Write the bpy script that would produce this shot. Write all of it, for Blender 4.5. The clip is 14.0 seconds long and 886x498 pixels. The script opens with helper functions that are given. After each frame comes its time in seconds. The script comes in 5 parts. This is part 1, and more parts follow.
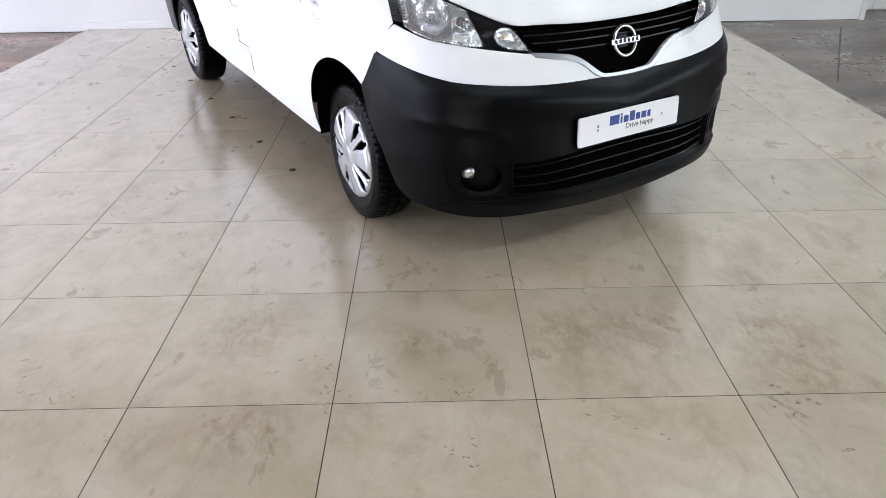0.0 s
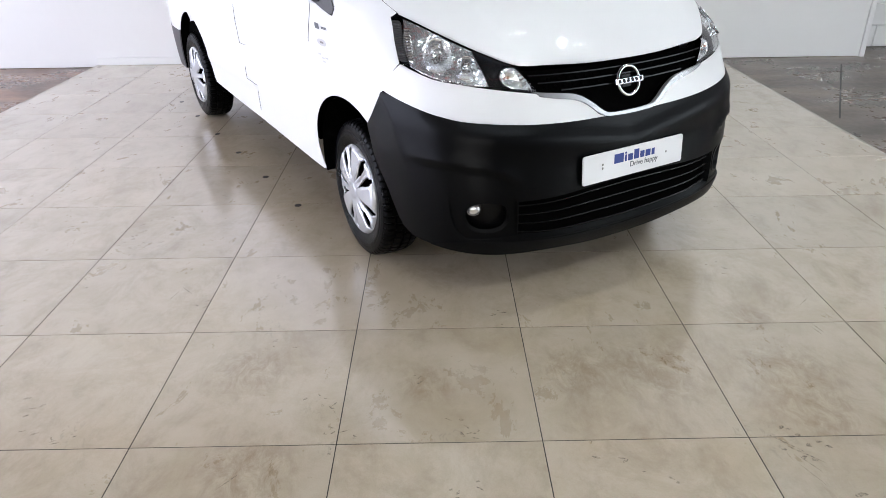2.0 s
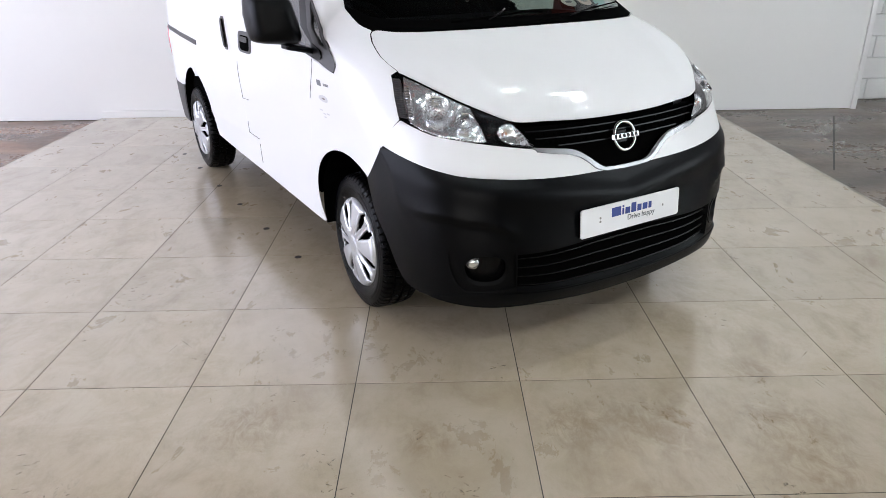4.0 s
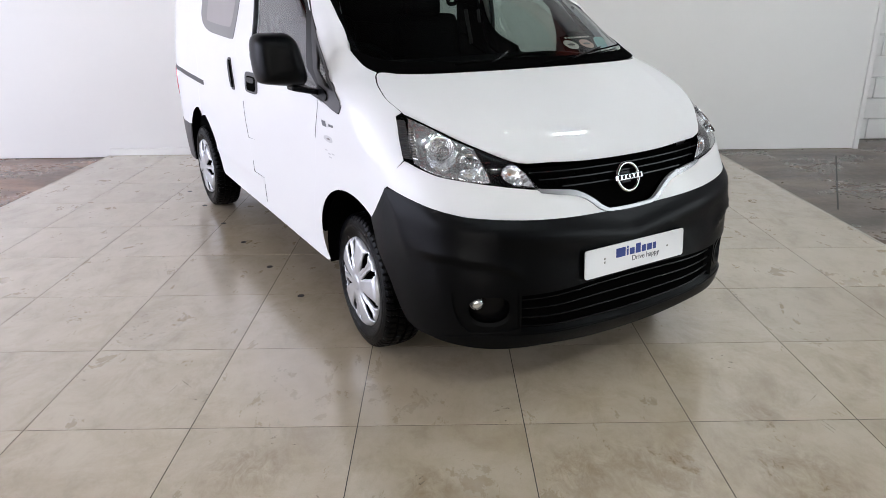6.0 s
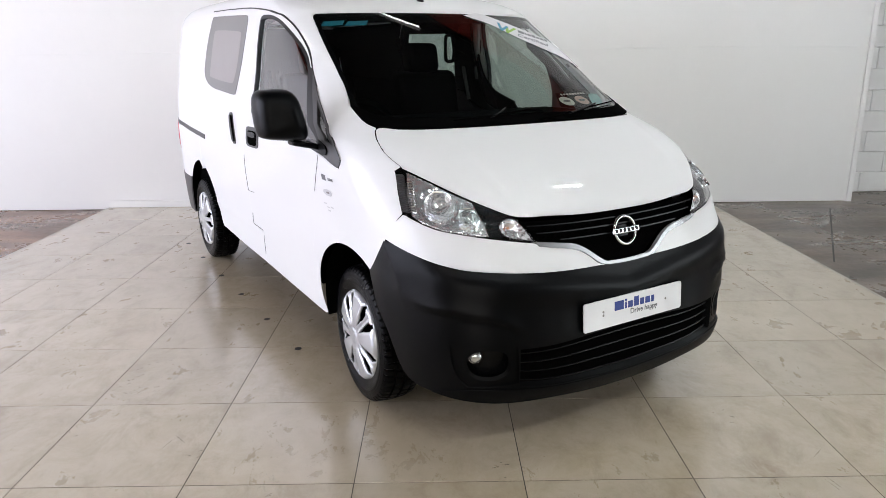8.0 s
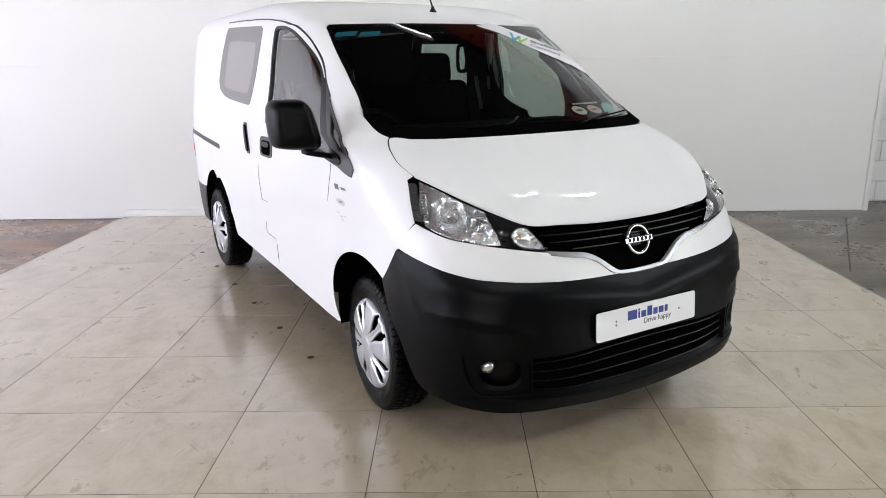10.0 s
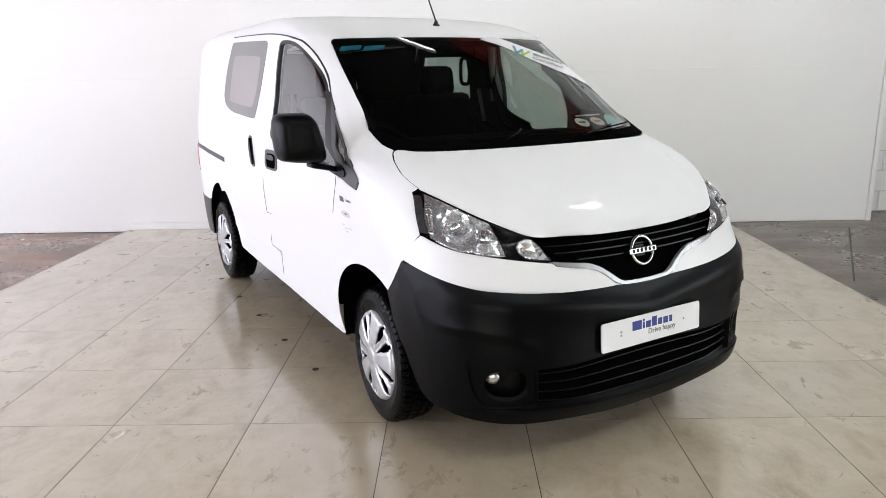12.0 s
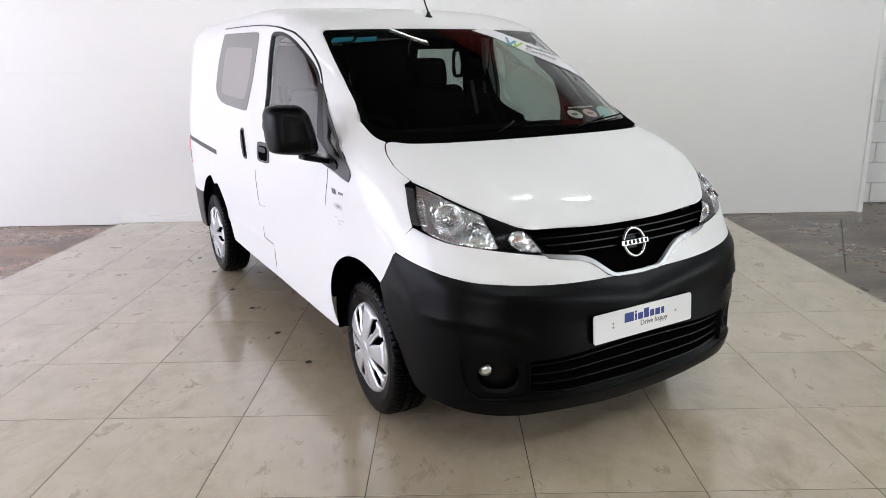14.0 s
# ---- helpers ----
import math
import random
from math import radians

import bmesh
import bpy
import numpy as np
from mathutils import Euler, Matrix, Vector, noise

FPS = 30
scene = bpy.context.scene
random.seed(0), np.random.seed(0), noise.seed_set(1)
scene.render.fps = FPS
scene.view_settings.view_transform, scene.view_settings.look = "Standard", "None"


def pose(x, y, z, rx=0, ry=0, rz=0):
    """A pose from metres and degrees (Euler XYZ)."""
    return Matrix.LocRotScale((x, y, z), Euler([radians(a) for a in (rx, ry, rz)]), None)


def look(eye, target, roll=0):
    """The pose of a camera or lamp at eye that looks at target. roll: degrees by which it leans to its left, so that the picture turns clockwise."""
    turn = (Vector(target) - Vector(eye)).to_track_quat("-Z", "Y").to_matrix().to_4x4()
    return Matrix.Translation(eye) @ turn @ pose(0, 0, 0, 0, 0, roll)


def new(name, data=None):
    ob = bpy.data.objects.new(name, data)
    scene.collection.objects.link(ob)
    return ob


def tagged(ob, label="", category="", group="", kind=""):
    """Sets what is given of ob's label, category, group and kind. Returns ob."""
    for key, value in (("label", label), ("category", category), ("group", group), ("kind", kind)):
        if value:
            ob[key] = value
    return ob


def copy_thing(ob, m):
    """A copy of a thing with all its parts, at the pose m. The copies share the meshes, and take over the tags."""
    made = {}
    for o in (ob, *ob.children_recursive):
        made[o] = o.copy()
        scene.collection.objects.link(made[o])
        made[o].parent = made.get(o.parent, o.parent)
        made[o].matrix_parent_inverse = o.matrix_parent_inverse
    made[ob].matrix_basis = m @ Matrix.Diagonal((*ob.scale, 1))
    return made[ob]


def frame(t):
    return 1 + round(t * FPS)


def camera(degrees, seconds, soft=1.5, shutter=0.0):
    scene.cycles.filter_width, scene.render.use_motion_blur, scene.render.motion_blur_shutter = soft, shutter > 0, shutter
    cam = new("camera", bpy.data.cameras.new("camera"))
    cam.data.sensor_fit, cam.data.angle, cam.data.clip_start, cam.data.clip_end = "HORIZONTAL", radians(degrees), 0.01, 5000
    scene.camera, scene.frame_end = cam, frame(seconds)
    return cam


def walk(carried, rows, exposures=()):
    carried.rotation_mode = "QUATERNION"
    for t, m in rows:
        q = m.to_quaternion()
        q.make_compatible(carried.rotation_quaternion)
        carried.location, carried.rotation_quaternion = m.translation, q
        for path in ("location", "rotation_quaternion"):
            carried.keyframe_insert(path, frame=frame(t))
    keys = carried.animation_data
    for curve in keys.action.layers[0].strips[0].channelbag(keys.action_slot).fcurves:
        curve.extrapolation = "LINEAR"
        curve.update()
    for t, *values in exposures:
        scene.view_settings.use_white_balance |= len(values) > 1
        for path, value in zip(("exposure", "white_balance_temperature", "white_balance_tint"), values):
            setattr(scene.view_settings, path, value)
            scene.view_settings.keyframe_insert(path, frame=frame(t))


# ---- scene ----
cam = camera(65.1, 14.0, soft=0.35)
PATH = [
    (0, (0.916, -1.56, 1.391), (0.933, 0.183, 0.411), -0.8),
    (0.5, (0.922, -1.562, 1.396), (0.937, 0.189, 0.43), -0.8),
    (1, (0.921, -1.554, 1.399), (0.929, 0.205, 0.447), -0.5),
    (1.5, (0.911, -1.547, 1.403), (0.92, 0.223, 0.473), -0.5),
    (2, (0.91, -1.547, 1.41), (0.919, 0.239, 0.509), -0.8),
    (2.5, (0.909, -1.546, 1.415), (0.92, 0.253, 0.542), -0.3),
    (3, (0.906, -1.542, 1.421), (0.919, 0.277, 0.589), -0.3),
    (3.5, (0.912, -1.549, 1.428), (0.926, 0.284, 0.627), -0.8),
    (6, (0.911, -1.533, 1.442), (0.915, 0.349, 0.763), -0.7),
    (6.5, (0.908, -1.528, 1.449), (0.915, 0.366, 0.807), -0.9),
    (7, (0.903, -1.535, 1.452), (0.917, 0.376, 0.86), -0.7),
    (7.5, (0.908, -1.537, 1.452), (0.922, 0.382, 0.891), -0.8),
    (8, (0.908, -1.536, 1.451), (0.921, 0.39, 0.912), -0.6),
    (10.5, (0.907, -1.541, 1.452), (0.877, 0.393, 0.947), -1.0),
    (11, (0.903, -1.547, 1.454), (0.871, 0.391, 0.964), -1.2),
    (11.5, (0.899, -1.551, 1.455), (0.868, 0.391, 0.977), -1.2),
    (12, (0.899, -1.553, 1.454), (0.87, 0.388, 0.974), -1.1),
    (12.5, (0.896, -1.553, 1.453), (0.873, 0.384, 0.954), -1.1),
    (13, (0.903, -1.554, 1.452), (0.885, 0.381, 0.949), -1.2),
    (13.5, (0.906, -1.554, 1.452), (0.892, 0.382, 0.951), -1.3),
    (14, (0.906, -1.551, 1.452), (0.893, 0.385, 0.951), -1.1),
]
walk(cam, [(t, look(eye, target, roll)) for t, eye, target, roll in PATH], exposures=[(0.0, 0.19, 6050, 10), (3.5, 0.08, 6200, 10), (6.5, -0.10, 6300, 10), (8.0, -0.02, 6400, 10), (11.0, -0.06, 6450, 10), (12.0, 0.05, 6500, 10), (14.0, -0.08, 6450, 10)])

# ---- world and light ----
VAN = pose(1.242, 1.658, 0, 0, 0, 31.0)
STEER = -3.5
world = bpy.data.worlds.new("hall_air")
world.use_nodes = True
world.node_tree.nodes["Background"].inputs["Color"].default_value = (0.9, 0.95, 1.0, 1)
world.node_tree.nodes["Background"].inputs["Strength"].default_value = 0.02
scene.world = world
TUBE_OLD = ((0.98, 1.0, 0.975), 14.0)
TUBE_COOL, TUBE_ROSE = ((0.955, 1.0, 1.0), 275.0), ((1.0, 0.93, 0.90), 190.0)
DAY_WEST, DAY_SOUTH, DAY_EAST = (780, (0.93, 0.95, 1.13)), (400, (1.04, 1.0, 0.93)), (185, (0.93, 1.0, 1.02))


# ---- materials ----
def mat(name, color, rough=0.5, metal=0.0, coat=0.0, vary=0.0, scale=8.0, bump=0.0, bump_scale=60.0, rough_vary=0.0, ior=1.5, spec=0.5):
    """A principled surface with two scales of unevenness in colour, gloss and relief."""
    m = bpy.data.materials.new(name)
    m.use_nodes = True
    nt, b = m.node_tree, m.node_tree.nodes["Principled BSDF"]
    b.inputs["Base Color"].default_value = (*color, 1)
    b.inputs["Roughness"].default_value, b.inputs["Metallic"].default_value = rough, metal
    b.inputs["Coat Weight"].default_value, b.inputs["Coat Roughness"].default_value = coat, 0.03
    b.inputs["IOR"].default_value, b.inputs["Specular IOR Level"].default_value = ior, spec
    geo = nt.nodes.new("ShaderNodeNewGeometry")
    if vary or rough_vary:
        big, fine = nt.nodes.new("ShaderNodeTexNoise"), nt.nodes.new("ShaderNodeTexNoise")
        big.inputs["Scale"].default_value, big.inputs["Detail"].default_value = scale, 6
        fine.inputs["Scale"].default_value, fine.inputs["Detail"].default_value = scale * 14, 3
        add = nt.nodes.new("ShaderNodeMath")
        add.operation = "MULTIPLY_ADD"
        for n in (big, fine):
            nt.links.new(geo.outputs["Position"], n.inputs["Vector"])
        nt.links.new(fine.outputs["Fac"], add.inputs[0])
        add.inputs[1].default_value = 0.35
        nt.links.new(big.outputs["Fac"], add.inputs[2])
        if vary:
            r = nt.nodes.new("ShaderNodeMapRange")
            r.inputs["From Min"].default_value, r.inputs["From Max"].default_value = 0.4, 0.95
            r.inputs["To Min"].default_value, r.inputs["To Max"].default_value = 1 - vary, 1 + vary
            mul = nt.nodes.new("ShaderNodeVectorMath")
            mul.operation = "SCALE"
            mul.inputs[0].default_value = color
            nt.links.new(add.outputs[0], r.inputs["Value"])
            nt.links.new(r.outputs["Result"], mul.inputs["Scale"])
            nt.links.new(mul.outputs["Vector"], b.inputs["Base Color"])
        if rough_vary:
            r = nt.nodes.new("ShaderNodeMapRange")
            r.inputs["From Min"].default_value, r.inputs["From Max"].default_value = 0.4, 0.95
            r.inputs["To Min"].default_value, r.inputs["To Max"].default_value = rough - rough_vary, rough + rough_vary
            nt.links.new(add.outputs[0], r.inputs["Value"])
            nt.links.new(r.outputs["Result"], b.inputs["Roughness"])
    if bump:
        n, k = nt.nodes.new("ShaderNodeTexNoise"), nt.nodes.new("ShaderNodeBump")
        n.inputs["Scale"].default_value, n.inputs["Detail"].default_value = bump_scale, 4
        k.inputs["Strength"].default_value, k.inputs["Distance"].default_value = bump, 0.01
        nt.links.new(geo.outputs["Position"], n.inputs["Vector"])
        nt.links.new(n.outputs["Fac"], k.inputs["Height"])
        nt.links.new(k.outputs["Normal"], b.inputs["Normal"])
    return m


def glass(name, tint, face_on=0.04, rough=0.0, rise=5.0):
    """Thin glass: a tint for what passes, gloss that grows towards a grazing view."""
    m = bpy.data.materials.new(name)
    m.use_nodes = True
    nt = m.node_tree
    nt.nodes.clear()
    out, mix = nt.nodes.new("ShaderNodeOutputMaterial"), nt.nodes.new("ShaderNodeMixShader")
    clear, gloss, lw = nt.nodes.new("ShaderNodeBsdfTransparent"), nt.nodes.new("ShaderNodeBsdfGlossy"), nt.nodes.new("ShaderNodeLayerWeight")
    power, rng = nt.nodes.new("ShaderNodeMath"), nt.nodes.new("ShaderNodeMapRange")
    power.operation = "POWER"
    power.inputs[1].default_value = rise
    rng.inputs["To Min"].default_value = face_on
    lw.inputs["Blend"].default_value = 0.5
    clear.inputs["Color"].default_value = (*tint, 1)
    gloss.inputs["Roughness"].default_value = rough
    nt.links.new(lw.outputs["Facing"], power.inputs[0])
    nt.links.new(power.outputs[0], rng.inputs["Value"])
    nt.links.new(rng.outputs["Result"], mix.inputs[0])
    nt.links.new(clear.outputs[0], mix.inputs[1])
    nt.links.new(gloss.outputs[0], mix.inputs[2])
    nt.links.new(mix.outputs[0], out.inputs["Surface"])
    return m


def glow(name, color, strength):
    m = bpy.data.materials.new(name)
    m.use_nodes = True
    nt = m.node_tree
    nt.nodes.clear()
    out, e = nt.nodes.new("ShaderNodeOutputMaterial"), nt.nodes.new("ShaderNodeEmission")
    e.inputs["Color"].default_value, e.inputs["Strength"].default_value = (*color, 1), strength
    nt.links.new(e.outputs[0], out.inputs["Surface"])
    return m


def tile_material():
    """Concrete-look porcelain: beige grey, clouded, with brown stains and scuffs; each tile takes its own piece of the pattern."""
    m = bpy.data.materials.new("porcelain_tile")
    m.use_nodes = True
    nt, b = m.node_tree, m.node_tree.nodes["Principled BSDF"]
    N, L = nt.nodes.new, nt.links.new

    def noise_node(vec, scale, detail, rough=0.5, dist=0.0):
        n = N("ShaderNodeTexNoise")
        n.inputs["Scale"].default_value, n.inputs["Detail"].default_value = scale, detail
        n.inputs["Roughness"].default_value, n.inputs["Distortion"].default_value = rough, dist
        L(vec, n.inputs["Vector"])
        return n.outputs["Fac"]

    def ramp(val, a, c, lo=0.0, hi=1.0):
        r = N("ShaderNodeMapRange")
        r.interpolation_type = "SMOOTHSTEP"
        for k, v in zip(("From Min", "From Max", "To Min", "To Max"), (a, c, lo, hi)):
            r.inputs[k].default_value = v
        L(val, r.inputs["Value"])
        return r.outputs["Result"]

    def mul(a, c):
        n = N("ShaderNodeMath")
        n.operation = "MULTIPLY"
        L(a, n.inputs[0])
        if isinstance(c, float):
            n.inputs[1].default_value = c
        else:
            L(c, n.inputs[1])
        return n.outputs[0]

    def blend(fac, a, color):
        n = N("ShaderNodeMix")
        n.data_type = "RGBA"
        L(fac, n.inputs["Factor"])
        if isinstance(a, tuple):
            n.inputs["A"].default_value = (*a, 1)
        else:
            L(a, n.inputs["A"])
        n.inputs["B"].default_value = (*color, 1)
        return n.outputs["Result"]

    geo, info = N("ShaderNodeNewGeometry"), N("ShaderNodeObjectInfo")
    off, add = N("ShaderNodeCombineXYZ"), N("ShaderNodeVectorMath")
    jump = mul(info.outputs["Random"], 37.0)
    L(jump, off.inputs["Z"])
    L(geo.outputs["Position"], add.inputs[0])
    L(off.outputs[0], add.inputs[1])
    vec = add.outputs["Vector"]
    stretch = N("ShaderNodeMapping")
    stretch.inputs["Rotation"].default_value = (0, 0, radians(28))
    stretch.inputs["Scale"].default_value = (1.7, 1.0, 1.0)
    L(vec, stretch.inputs["Vector"])
    cloud = noise_node(vec, 4.6, 12, 0.70, 0.5)
    drag = noise_node(stretch.outputs[0], 3.0, 12, 0.74, 0.35)
    col = blend(ramp(cloud, 0.35, 0.68), TILE_LIGHT, TILE_MID)
    col = blend(mul(ramp(drag, 0.46, 0.74), 0.55), col, TILE_STAIN)
    wisp = noise_node(stretch.outputs[0], 10.0, 12, 0.80, 0.6)
    col = blend(mul(mul(ramp(wisp, 0.52, 0.80), ramp(cloud, 0.42, 0.62)), 0.5), col, TILE_STAIN)
    # scuffs: small dark smears that gather in a few places
    def around(spots):
        """One near the given spots, falling to nought at their reach."""
        place = None
        for x, y, r in spots:
            d, near = N("ShaderNodeVectorMath"), N("ShaderNodeMapRange")
            d.operation = "DISTANCE"
            d.inputs[1].default_value = (x, y, 0)
            L(geo.outputs["Position"], d.inputs[0])
            near.inputs["From Min"].default_value, near.inputs["From Max"].default_value = r, r * 0.3
            L(d.outputs["Value"], near.inputs["Value"])
            if place is None:
                place = near.outputs["Result"]
            else:
                top = N("ShaderNodeMath")
                top.operation = "MAXIMUM"
                L(place, top.inputs[0])
                L(near.outputs["Result"], top.inputs[1])
                place = top.outputs[0]
        return place

    col = blend(mul(mul(around(STAINS), ramp(wisp, 0.36, 0.66)), 0.85), col, TILE_STAIN)
    place = around(SCUFFS)
    faint = noise_node(geo.outputs["Position"], 1.9, 2, 0.4)
    bits = noise_node(stretch.outputs[0], 30.0, 5, 0.6, 1.2)
    scuff = mul(mul(place, ramp(bits, 0.54, 0.66)), 0.28)
    col = blend(mul(mul(ramp(faint, 0.60, 0.70), ramp(bits, 0.60, 0.72)), 0.06), col, (0.13, 0.115, 0.09))
    col = blend(scuff, col, (0.13, 0.115, 0.09))
    pale = mul(mul(ramp(noise_node(vec, 4.2, 3), 0.60, 0.72), ramp(noise_node(stretch.outputs[0], 26.0, 6, 0.6, 1.0), 0.58, 0.72)), 0.06)
    col = blend(pale, col, (0.58, 0.55, 0.50))
    grain = noise_node(geo.outputs["Position"], 260.0, 2)
    col = blend(mul(ramp(grain, 0.35, 0.75), 0.10), col, (0.20, 0.18, 0.15))
    tone = N("ShaderNodeMapRange")
    tone.inputs["To Min"].default_value, tone.inputs["To Max"].default_value = 0.95, 1.05
    L(info.outputs["Random"], tone.inputs["Value"])
    sc = N("ShaderNodeVectorMath")
    sc.operation = "SCALE"
    L(col, sc.inputs[0])
    L(tone.outputs["Result"], sc.inputs["Scale"])
    L(sc.outputs["Vector"], b.inputs["Base Color"])
    L(ramp(drag, 0.35, 0.75, TILE_GLOSS - 0.03, TILE_GLOSS + 0.08), b.inputs["Roughness"])
    b.inputs["Specular IOR Level"].default_value = 0.9
    b.inputs["Coat Weight"].default_value, b.inputs["Coat Roughness"].default_value, b.inputs["Coat IOR"].default_value = 0.9, 0.17, 1.65
    k = N("ShaderNodeBump")
    k.inputs["Strength"].default_value, k.inputs["Distance"].default_value = 0.008, 0.002
    L(bits, k.inputs["Height"])
    L(k.outputs["Normal"], b.inputs["Normal"])
    return m


def concrete_material():
    """Polished dark screed, patched brown and grey."""
    m = mat("screed", (0.10, 0.085, 0.07), rough=0.30, bump=0.08, bump_scale=25, rough_vary=0.12, scale=1.5)
    nt, b = m.node_tree, m.node_tree.nodes["Principled BSDF"]
    geo = nt.nodes.new("ShaderNodeNewGeometry")
    map_ = nt.nodes.new("ShaderNodeMapping")
    map_.inputs["Scale"].default_value = (0.6, 1.6, 1)
    n1, n2, r = nt.nodes.new("ShaderNodeTexNoise"), nt.nodes.new("ShaderNodeTexNoise"), nt.nodes.new("ShaderNodeValToRGB")
    n1.inputs["Scale"].default_value, n1.inputs["Detail"].default_value, n1.inputs["Distortion"].default_value = 1.7, 9, 0.8
    n2.inputs["Scale"].default_value, n2.inputs["Detail"].default_value = 30, 5
    mix = nt.nodes.new("ShaderNodeMath")
    mix.operation = "MULTIPLY_ADD"
    mix.inputs[1].default_value = 0.25
    nt.links.new(geo.outputs["Position"], map_.inputs["Vector"])
    nt.links.new(map_.outputs[0], n1.inputs["Vector"])
    nt.links.new(geo.outputs["Position"], n2.inputs["Vector"])
    nt.links.new(n2.outputs["Fac"], mix.inputs[0])
    nt.links.new(n1.outputs["Fac"], mix.inputs[2])
    e = r.color_ramp.elements
    e[0].position, e[0].color = 0.45, (0.085, 0.066, 0.052, 1)
    e[1].position, e[1].color = 0.85, (0.27, 0.195, 0.145, 1)
    mid = e.new(0.62)
    mid.color = (0.15, 0.110, 0.084, 1)
    nt.links.new(mix.outputs[0], r.inputs["Fac"])
    # two pours: brown on one side of the hall, greyer on the other
    part_x, ramp_x, hue = nt.nodes.new("ShaderNodeSeparateXYZ"), nt.nodes.new("ShaderNodeMapRange"), nt.nodes.new("ShaderNodeMix")
    nt.links.new(geo.outputs["Position"], part_x.inputs[0])
    nt.links.new(part_x.outputs["X"], ramp_x.inputs["Value"])
    ramp_x.inputs["From Min"].default_value, ramp_x.inputs["From Max"].default_value = -1.5, 2.5
    hue.data_type, hue.blend_type = "RGBA", "MULTIPLY"
    hue.inputs["Factor"].default_value = 1.0
    pour = nt.nodes.new("ShaderNodeMix")
    pour.data_type = "RGBA"
    pour.inputs["A"].default_value, pour.inputs["B"].default_value = (1.30, 1.02, 0.86, 1), (0.92, 0.98, 1.02, 1)
    nt.links.new(ramp_x.outputs["Result"], pour.inputs["Factor"])
    nt.links.new(r.outputs["Color"], hue.inputs["A"])
    nt.links.new(pour.outputs["Result"], hue.inputs["B"])
    nt.links.new(hue.outputs["Result"], b.inputs["Base Color"])
    return m


def reflector_material():
    """Faceted bright metal of a lamp's bowl."""
    m = mat("lamp_reflector", (0.80, 0.81, 0.82), rough=0.18, metal=0.85)
    nt, b = m.node_tree, m.node_tree.nodes["Principled BSDF"]
    geo, v, k = nt.nodes.new("ShaderNodeTexCoord"), nt.nodes.new("ShaderNodeTexVoronoi"), nt.nodes.new("ShaderNodeBump")
    v.inputs["Scale"].default_value = 46
    k.inputs["Strength"].default_value, k.inputs["Distance"].default_value = 0.32, 0.008
    nt.links.new(geo.outputs["Object"], v.inputs["Vector"])
    nt.links.new(v.outputs["Distance"], k.inputs["Height"])
    nt.links.new(k.outputs["Normal"], b.inputs["Normal"])
    return m


# places where the floor is scuffed: x, y, reach
SCUFFS = ((1.87, -0.02, 0.12), (1.78, 0.05, 0.08), (0.57, -0.01, 0.06), (0.53, 0.16, 0.07), (0.93, 0.03, 0.07), (-0.20, 0.05, 0.10), (0.02, 0.30, 0.06), (-0.42, 1.30, 0.13), (-0.36, 1.46, 0.10), (2.40, 1.62, 0.10), (1.95, 0.42, 0.10), (1.30, 0.30, 0.09), (0.30, 0.62, 0.10))
TILE_LIGHT, TILE_MID, TILE_STAIN, TILE_GLOSS = (0.535, 0.458, 0.343), (0.450, 0.371, 0.253), (0.265, 0.190, 0.103), 0.30
# broad brown stains: x, y, reach
STAINS = ((1.61, 0.34, 0.26), (2.05, 0.30, 0.24), (2.07, 0.12, 0.20), (0.26, 0.36, 0.20), (1.36, 0.33, 0.20), (0.87, 0.27, 0.14), (0.36, -0.10, 0.20), (2.06, 0.64, 0.12))
PORCELAIN = tile_material()
SCREED = concrete_material()
GROUT = mat("dark_grout", (0.022, 0.019, 0.016), 0.9, vary=0.2)
KERB = mat("pale_screed_edge", (0.42, 0.39, 0.34), 0.6, vary=0.15, bump=0.1)
BOARD = mat("white_painted_board", (0.775, 0.775, 0.765), 0.45, vary=0.015, scale=1.2, bump=0.04, bump_scale=9, rough_vary=0.08)
BLOCK = mat("white_painted_block", (0.76, 0.76, 0.75), 0.6, vary=0.03, bump=0.25, bump_scale=70)
HALL = mat("hall_wall_paint", (0.77, 0.76, 0.76), 0.7, vary=0.05, scale=1.0, bump=0.05)
ROOFING = mat("grey_roof_sheet", (0.022, 0.022, 0.022), 0.5, vary=0.08)
RED_STEEL = mat("red_oxide_steel", (0.22, 0.035, 0.025), 0.5, vary=0.1)
STEEL = mat("black_mark_paint", (0.015, 0.015, 0.014), 0.5)
LIGHT_CASE = mat("white_enamel", (0.75, 0.75, 0.74), 0.4, vary=0.02)

PAINT = mat("white_car_paint", (0.785, 0.785, 0.785), 0.55, coat=0.4, spec=0.15, vary=0.008, scale=3.0)
PAINT.node_tree.nodes["Principled BSDF"].inputs["Coat Roughness"].default_value = 0.002
PLASTIC = mat("black_grained_plastic", (0.0006, 0.0008, 0.0012), 0.33, spec=0.10, vary=0.05, scale=6.0, bump=0.04, bump_scale=900, rough_vary=0.01)
GLOSS_BLACK = mat("gloss_black_plastic", (0.002, 0.002, 0.0022), 0.22, spec=0.12, vary=0.05)
BAR = mat("satin_black_bar", (0.003, 0.003, 0.0034), 0.24, spec=0.16, vary=0.05)
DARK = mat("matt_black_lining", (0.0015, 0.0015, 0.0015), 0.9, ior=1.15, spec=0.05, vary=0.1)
RUBBER = mat("tyre_rubber", (0.0006, 0.0006, 0.0008), 0.33, ior=1.32, spec=0.14, vary=0.15, scale=12, bump=0.1, bump_scale=200, rough_vary=0.1)
